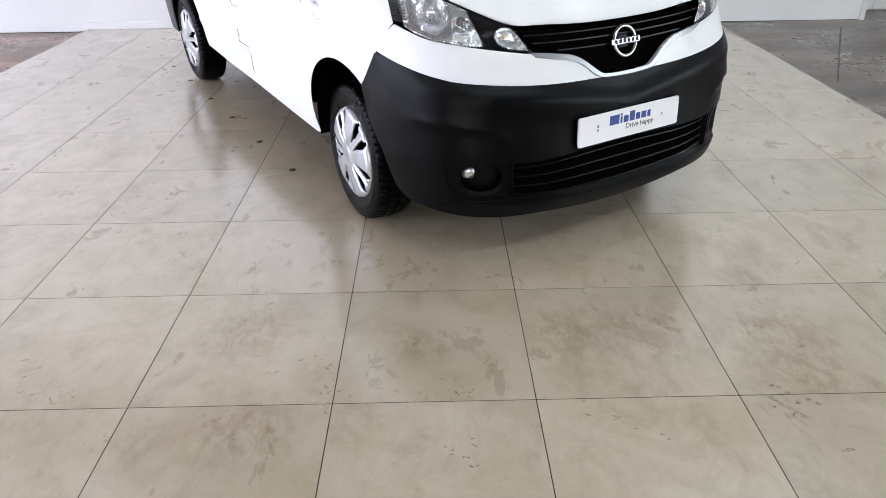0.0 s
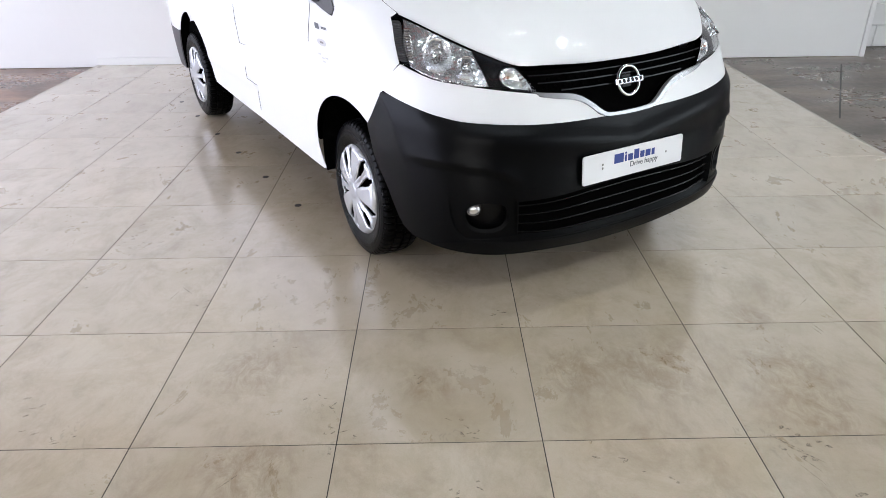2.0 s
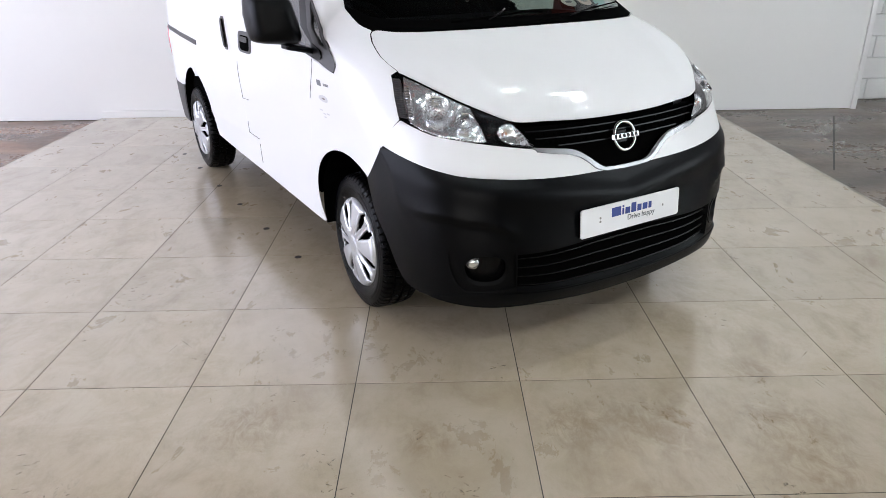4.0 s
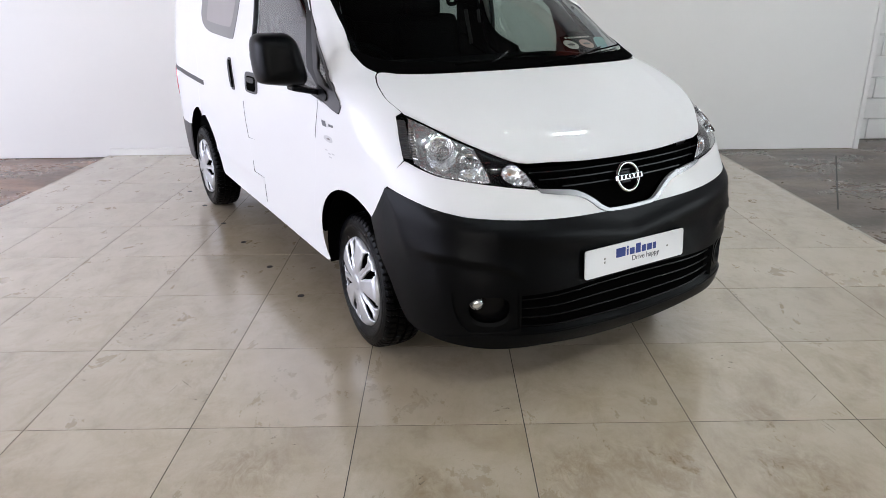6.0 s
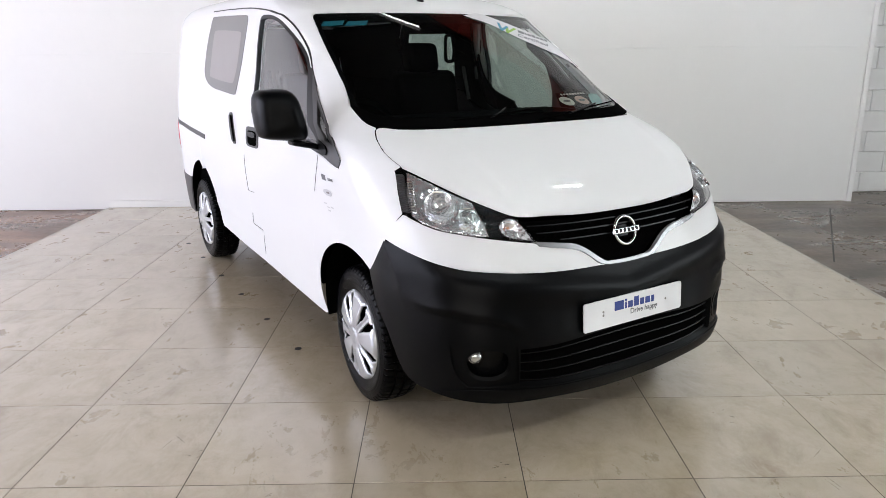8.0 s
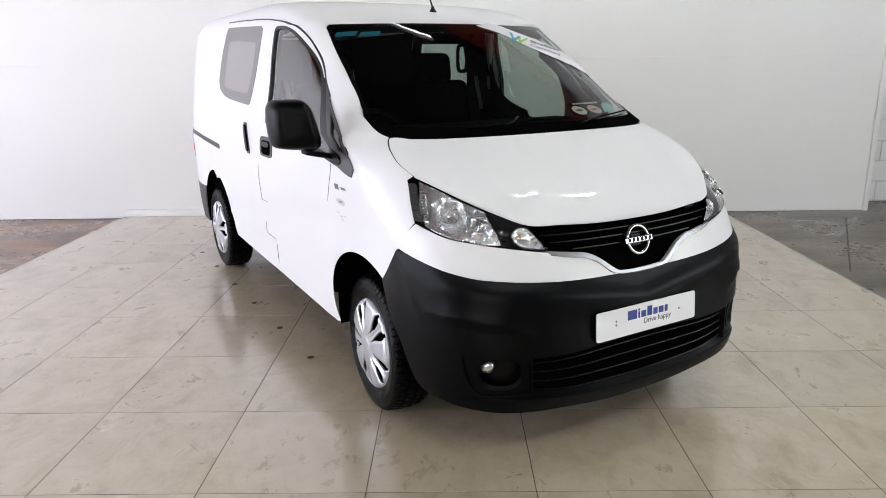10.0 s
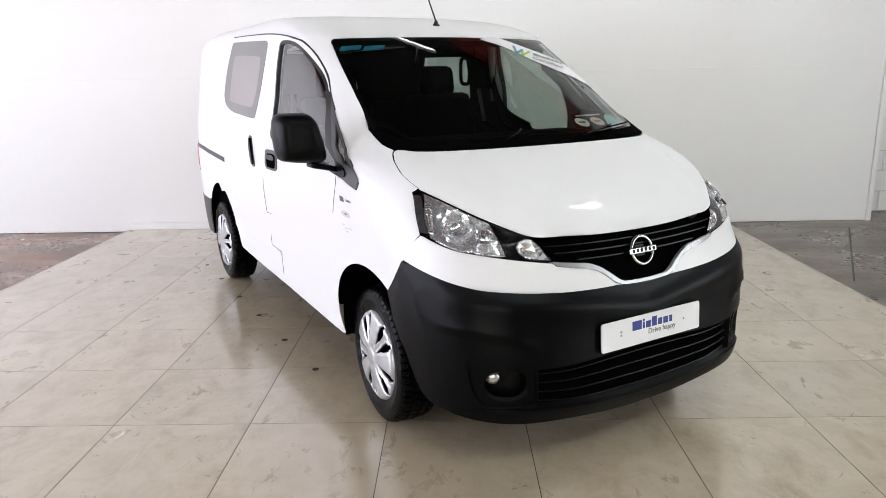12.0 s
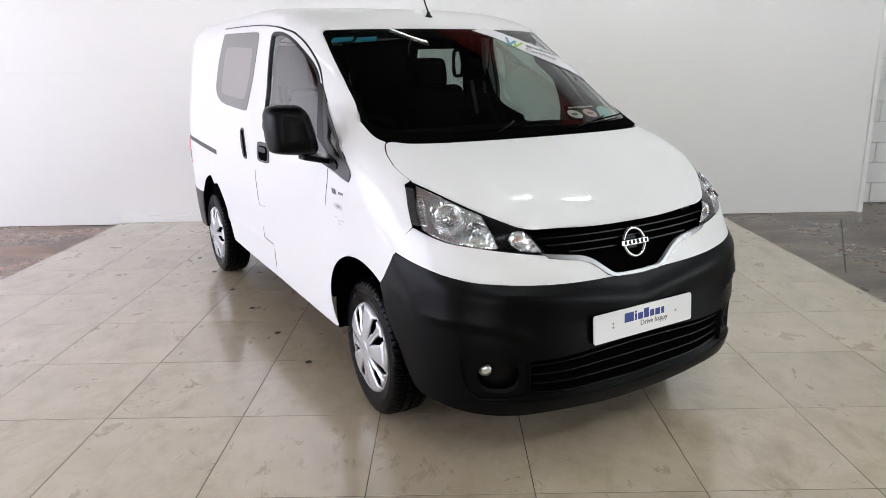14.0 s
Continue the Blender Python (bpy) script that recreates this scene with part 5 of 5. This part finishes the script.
# pillars and lining inside, on both sides
for s in (-1, 1):
    side = (lambda q: q) if s > 0 else flip
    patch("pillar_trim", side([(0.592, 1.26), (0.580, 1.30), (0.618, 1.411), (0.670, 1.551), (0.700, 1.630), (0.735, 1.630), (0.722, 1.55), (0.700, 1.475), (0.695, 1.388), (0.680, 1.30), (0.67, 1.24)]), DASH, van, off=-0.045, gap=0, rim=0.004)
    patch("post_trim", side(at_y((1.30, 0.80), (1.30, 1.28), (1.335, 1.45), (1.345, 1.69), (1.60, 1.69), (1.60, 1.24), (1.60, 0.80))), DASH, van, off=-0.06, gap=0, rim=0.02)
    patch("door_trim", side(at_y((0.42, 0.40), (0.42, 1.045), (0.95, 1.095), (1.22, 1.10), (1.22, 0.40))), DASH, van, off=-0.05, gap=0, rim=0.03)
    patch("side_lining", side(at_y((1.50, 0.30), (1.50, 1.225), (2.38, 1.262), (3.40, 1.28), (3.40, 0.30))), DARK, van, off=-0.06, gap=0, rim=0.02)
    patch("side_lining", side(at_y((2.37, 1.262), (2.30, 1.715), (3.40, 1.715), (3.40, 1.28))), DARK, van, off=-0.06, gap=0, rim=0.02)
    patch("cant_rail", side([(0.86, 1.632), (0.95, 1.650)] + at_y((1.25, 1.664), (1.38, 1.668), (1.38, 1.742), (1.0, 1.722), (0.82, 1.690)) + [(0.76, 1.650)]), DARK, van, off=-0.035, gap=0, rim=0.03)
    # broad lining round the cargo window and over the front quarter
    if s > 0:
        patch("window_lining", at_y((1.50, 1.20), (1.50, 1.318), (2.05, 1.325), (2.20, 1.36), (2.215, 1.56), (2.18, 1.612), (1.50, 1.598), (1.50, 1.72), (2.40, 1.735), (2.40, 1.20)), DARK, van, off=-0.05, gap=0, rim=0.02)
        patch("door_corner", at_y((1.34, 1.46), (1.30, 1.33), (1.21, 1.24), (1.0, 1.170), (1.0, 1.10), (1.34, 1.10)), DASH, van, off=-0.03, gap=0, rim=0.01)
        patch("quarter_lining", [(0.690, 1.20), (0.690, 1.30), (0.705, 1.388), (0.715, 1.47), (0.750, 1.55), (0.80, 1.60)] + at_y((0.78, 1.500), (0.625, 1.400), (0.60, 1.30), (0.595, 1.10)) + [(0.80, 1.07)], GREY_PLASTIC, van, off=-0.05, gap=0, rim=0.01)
    loop = [(s * 0.645, 1.545 + 0.055 * math.copysign(abs(math.cos(u)) ** 0.5, math.cos(u)), 1.492 + 0.085 * math.copysign(abs(math.sin(u)) ** 0.5, math.sin(u))) for u in np.linspace(0, 2 * math.pi, 37)[:-1]]
    part("grab_handle", tube(loop, 0.012, 10, closed=True), DASH, van, "black grab handle on the door post")
    pts = [(s * 0.655, 1.392, 1.375), (s * 0.655, 1.36, 1.27), (s * 0.655, 1.325, 1.17)]
    part("seat_belt", tube(pts, 0.013, 6), GREY_PLASTIC, van)
    part("belt_guide", tube([(s * 0.655, 1.25, 1.375), (s * 0.655, 1.235, 1.30)], 0.010, 6), GREY_PLASTIC, van)
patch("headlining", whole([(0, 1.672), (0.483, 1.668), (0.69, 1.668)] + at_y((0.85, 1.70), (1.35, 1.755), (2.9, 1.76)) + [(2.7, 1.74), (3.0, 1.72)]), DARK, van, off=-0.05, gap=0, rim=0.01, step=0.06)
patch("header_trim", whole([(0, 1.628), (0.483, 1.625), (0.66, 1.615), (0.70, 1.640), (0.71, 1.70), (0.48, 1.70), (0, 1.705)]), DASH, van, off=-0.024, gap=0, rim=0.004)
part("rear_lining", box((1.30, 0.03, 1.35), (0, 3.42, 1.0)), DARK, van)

# ---- outside fittings ----
for s in (-1,):
    mi = tagged(new("door_mirror"), "black plastic door mirror on a short arm")
    mi.parent = van
    rim_line = rounded([(-1.070, 1.135), (-1.079, 1.225), (-1.076, 1.318), (-1.00, 1.322), (-0.922, 1.318), (-0.893, 1.22), (-0.868, 1.104), (-0.96, 1.108), (-1.05, 1.118)], 3)
    rings = ((-0.088, 0.30), (-0.084, 0.55), (-0.074, 0.76), (-0.055, 0.90), (-0.025, 0.975), (0.010, 1.0), (0.040, 0.985), (0.052, 0.955), (0.054, 0.90), (0.040, 0.88))
    v, f, n = [], [], len(rim_line)
    for dy, k in rings:
        v += [(-0.975 + (x + 0.975) * k, 0.285 + dy - 0.25 * (x + 0.975) * (1 if dy > 0 else 0.6), 1.215 + (z - 1.215) * k) for x, z in rim_line]
    for i in range(len(rings) - 1):
        f += [(i * n + q, i * n + (q + 1) % n, (i + 1) * n + (q + 1) % n, (i + 1) * n + q) for q in range(n)]
    f += [tuple(range(n))[::-1]]
    part("housing", raw("housing", v, f, True), PLASTIC, mi)
    c = (len(rings) - 1) * n
    part("mirror_glass", raw("mirror_glass", v[c:], [tuple(range(n))]), CHROME, mi)
    part("arm", box((0.130, 0.075, 0.024), bevel=0.009, seg=2, m=pose(-0.885, 0.272, 1.089, 0, 13, 0)), PLASTIC, mi)
    patch("foot", flip([(0.91, 1.108), (0.965, 1.080), (1.018, 1.056), (0.985, 1.050), (0.93, 1.068), (0.895, 1.090)]), PLASTIC, mi, off=0.010, gap=0, rim=0.010)

# matt black band at the foot of the windscreen
patch("scuttle_band", whole([(0, 1.1755), (0.283, 1.1750), (0.46, 1.1738), (0.517, 1.1768), (0.543, 1.193), (0.560, 1.227), (0.567, 1.252), (0.545, 1.240), (0.50, 1.218), (0.46, 1.211), (0.30, 1.204), (0, 1.202)]), DARK, van, off=0.0015, gap=0, rim=0.003)

# wipers
for pts, arm_pts in (([(-0.30, 1.192), (-0.20, 1.199), (-0.10, 1.206), (-0.022, 1.213), (0.03, 1.207)], [(-0.19, 1.188), (-0.14, 1.205), (-0.105, 1.222)]),
                     ([(-0.016, 1.178), (0.117, 1.191), (0.237, 1.208), (0.34, 1.217), (0.433, 1.221)], [(0.112, 1.184), (0.20, 1.200), (0.288, 1.218)])):
    wp = tagged(new("wiper"), "black windscreen wiper")
    wp.parent = van
    line, arm = ([Vector(skin(a, z).tolist()) + up * Vector(skin_normal(a, z).tolist()) for a, z in dense(q, 0.04, False)] for q, up in ((pts, 0.006), (arm_pts, 0.012)))
    part("blade", tube(line, 0.0035, 8), DARK, wp)
    part("wiper_arm", tube(arm, 0.005, 8, 0.7), GLOSS_BLACK, wp)

# aerial on the roof
ae = tagged(new("aerial"), "short black roof aerial")
ae.parent = van
base = Vector((-0.018, 0.775, 1.722))
v, f = lathe([(0.0005, 0.028), (0.007, 0.026), (0.012, 0.011), (0.021, 0.0), (0.021, -0.015)], 24, "z", closed=False)
me = raw("foot", v, f, True)
me.transform(Matrix.Translation(base))
part("foot", me, SEAL, ae)
part("rod", tube([base + Vector((0, 0, 0.02)), base + Vector((0, 0.22, 0.36))], 0.0045, 8, 0.5), SEAL, ae)

# stickers
def sheet(name, outline, material, parent, off, label=""):
    return patch(name, outline, material, parent, off=off, gap=0, rim=0.0008, step=0.02, label=label)


banner = sheet("windscreen_banner", [(0.172, 1.645), (0.345, 1.647), (0.402, 1.614), (0.455, 1.582), (0.507, 1.547), (0.560, 1.510), (0.590, 1.450), (0.600, 1.395), (0.530, 1.378), (0.505, 1.408), (0.431, 1.466), (0.353, 1.532), (0.303, 1.587)], PLATE, windscreen, 0.0015, "white diagonal banner with the word Certified")


def along(a0, z0, a1, z1, off):
    """A frame on the skin that starts at one place, its x towards another; and their distance."""
    p, q, n = (Vector(w.tolist()) for w in (skin(a0, z0), skin(a1, z1), skin_normal(a0, z0)))
    x = q - p
    length = x.length
    x = (x - x.dot(n) * n).normalized()
    m = Matrix((x, n.cross(x), n)).transposed().to_4x4()
    m.translation = p + n * off
    return m, length


for a0, z0, a1, z1, ink in ((0.355, 1.604, 0.310, 1.567, TEAL), (0.310, 1.567, 0.378, 1.585, TEAL), (0.378, 1.585, 0.330, 1.556, LIME), (0.330, 1.556, 0.408, 1.574, LIME)):
    M, d = along(a0, z0, a1, z1, 0.0032)
    part("logo_stroke", box((d + 0.012, 0.015, 0.001), (d / 2, 0, 0), 0.0004, 1, M), ink, banner)
M, d = along(0.402, 1.556, 0.512, 1.494, 0.003)
xx = 0.0
for w, h in ((0.034, 0.030), (0.008, 0.030), (0.018, 0.022), (0.019, 0.032), (0.016, 0.022), (0.020, 0.022), (0.014, 0.022)):
    part("print_block", box((w, h, 0.001), (xx + w / 2, h / 2, 0), 0.0003, 1, M), GREY_PRINT, banner)
    xx += w + 0.006
M, d = along(0.364, 1.539, 0.464, 1.475, 0.003)
part("words", lettering("Certified", 0.048, M, 0.0005), GREY_PRINT, banner, "grey word Certified")
card = sheet("sticker_card", [(0.182, 1.279), (0.330, 1.279), (0.345, 1.262), (0.310, 1.224), (0.140, 1.224)], DASH, windscreen, -0.007, "black strip of inspection stickers behind the glass")
for a, z, m in ((0.195, 1.246, PALE), (0.270, 1.246, PINK)):
    sheet("disc_sticker", ring(a, z, 0.029, 0.0175), m, card, -0.006)
    sheet("disc_print", ring(a, z, 0.017, 0.004), GREY_PRINT, card, -0.0055)
sheet("tax_sticker", [(0.334, 1.262), (0.405, 1.265), (0.366, 1.229), (0.300, 1.227)], AQUA, card, -0.006)
for k in range(9):
    a = 0.200 + 0.0145 * k
    sheet("print_block", [(a, 1.2755), (a + 0.009, 1.2755), (a + 0.007, 1.2695), (a - 0.002, 1.2695)], PALE, card, -0.0055)
for a in (-0.655, -0.560):
    sheet("sun_strip_sticker", [(a, 1.613), (a + 0.082, 1.618), (a + 0.075, 1.597), (a - 0.012, 1.591)], SKY_STRIP, windscreen, -0.008, "small blue sticker at the top of the windscreen")
# small badges on the right wing
wing_mark = sheet("wing_badge", [(-1.026, 0.968), (-1.010, 0.967), (-1.010, 0.945), (-1.026, 0.946)], GREY_PRINT, van, 0.0015, "small grey badge on the wing")
for k in range(5):
    a = -1.000 + 0.008 * k
    sheet("print_block", [(a, 0.960), (a + 0.005, 0.9595), (a + 0.005, 0.950), (a, 0.9505)], GREY_PRINT, wing_mark, 0.0015)
seal_mark = sheet("round_sticker", ring(-1.012, 0.897, 0.019, 0.013), FADED, van, 0.0012, "small faded round sticker")
sheet("disc_print", ring(-1.012, 0.897, 0.007, 0.004), FROSTED, seal_mark, 0.0016)
for a, z in ((-1.04, 0.850), (-1.03, 0.838), (-1.015, 0.842), (-1.03, 0.825)):
    sheet("print_block", [(a, z), (a + 0.010, z), (a + 0.010, z - 0.005), (a, z - 0.005)], FADED, seal_mark, 0.0012)


# ---- tiles of the platform ----
TILE = 0.6
bm = box((TILE - 0.0032, TILE - 0.0032, 0.012), (0, 0, -0.006), 0.0004, 1)
tile_mesh = bpy.data.meshes.new("tile")
bm.to_mesh(tile_mesh)
bm.free()
tile_mesh.materials.append(PORCELAIN)
for i in range(-4, 6):
    for j in range(-13, 9):
        ob = new("tile", tile_mesh)
        ob.parent = platform
        ob.location = ((i + 0.5) * TILE, (j + 0.5) * TILE, 0.0)


# ---- dirt on the tiles ----
def dirt_material():
    """A thin broken film of dark shoe dirt."""
    m = mat("shoe_dirt", (0.085, 0.075, 0.060), 0.6)
    nt, b = m.node_tree, m.node_tree.nodes["Principled BSDF"]
    geo, n, r = nt.nodes.new("ShaderNodeNewGeometry"), nt.nodes.new("ShaderNodeTexNoise"), nt.nodes.new("ShaderNodeMapRange")
    n.inputs["Scale"].default_value, n.inputs["Detail"].default_value = 140, 4
    r.inputs["From Min"].default_value, r.inputs["From Max"].default_value, r.inputs["To Max"].default_value = 0.36, 0.64, 0.55
    nt.links.new(geo.outputs["Position"], n.inputs["Vector"])
    nt.links.new(n.outputs["Fac"], r.inputs["Value"])
    nt.links.new(r.outputs["Result"], b.inputs["Alpha"])
    return m


def dirt(marks):
    """Flat ragged patches of dirt: x, y, length, width, angle."""
    rnd, v, f = random.Random(5), [], []
    for x, y, length, width, turn in marks:
        n, k, c, q = 14, len(v), math.cos(radians(turn)), math.sin(radians(turn))
        for i in range(n):
            t, g = 2 * math.pi * i / n, rnd.uniform(0.55, 1.0)
            dx, dy = g * length / 2 * math.cos(t), g * width / 2 * math.sin(t)
            v.append((x + dx * c - dy * q, y + dx * q + dy * c, 0.0005))
        f.append(tuple(range(k, k + n)))
    return raw("floor_dirt", v, f)


rnd = random.Random(11)
marks = []
# a shoe print, and trails of half prints
for x, y in ((1.912, 0.039), (1.930, 0.031), (1.947, 0.007), (1.924, 0.0), (1.992, -0.024), (1.957, -0.038), (2.010, -0.044), (1.881, -0.052), (1.946, -0.095), (1.921, -0.085), (2.000, -0.225), (2.012, -0.222)):
    marks.append((x, y, rnd.uniform(0.020, 0.034), rnd.uniform(0.011, 0.018), rnd.uniform(-10, 30)))
for x, y, turn in ((1.90, -0.03, -45), (1.93, -0.07, -42), (1.93, -0.115, -60), (1.915, -0.15, -65), (2.32, 0.75, 44), (2.265, 0.55, -75), (2.28, 0.56, -75), (-0.16, 0.87, 75), (-0.12, 0.91, -45), (0.32, -0.14, 50)):
    marks.append((x, y, rnd.uniform(0.07, 0.12), 0.005, turn))
for x, y, spread, count in ((0.955, 0.050, 0.022, 4), (1.000, 0.032, 0.020, 4), (0.520, 0.195, 0.018, 4), (0.562, 0.155, 0.016, 3), (0.572, 0.052, 0.016, 3), (0.640, 0.030, 0.016, 3), (0.592, -0.015, 0.010, 2),
                            (-0.373, 0.209, 0.028, 4), (-0.338, 0.067, 0.014, 2), (-0.215, 0.046, 0.024, 5), (-0.544, 1.367, 0.035, 6), (-0.522, 1.473, 0.025, 4), (-0.499, 1.606, 0.035, 5), (-0.454, 1.416, 0.03, 3),
                            (-0.554, 0.96, 0.03, 4), (-0.028, 0.815, 0.025, 3), (0.357, 0.501, 0.03, 4), (0.93, -0.20, 0.016, 3), (1.00, -0.175, 0.014, 2), (0.975, -0.235, 0.012, 2), (1.02, -0.25, 0.012, 2), (2.094, 1.034, 0.03, 4), (2.37, 1.68, 0.05, 7), (2.404, 1.683, 0.012, 3), (1.37, -0.05, 0.03, 3), (1.50, -0.155, 0.03, 3), (1.13, 0.69, 0.025, 4), (0.80, 0.29, 0.03, 3)):
    for _ in range(count):
        marks.append((x + rnd.gauss(0, spread), y + rnd.gauss(0, spread), rnd.uniform(0.012, 0.034), rnd.uniform(0.005, 0.012), rnd.uniform(-60, 60)))
for _ in range(16):
    marks.append((rnd.uniform(-1.8, 3.4), rnd.uniform(-0.4, 3.0), rnd.uniform(0.004, 0.009), rnd.uniform(0.003, 0.006), rnd.uniform(0, 180)))
tagged(part("floor_dirt", dirt(marks), dirt_material(), None), "dark shoe scuffs and specks on the beige tiles", "dirt", "", "stuff")
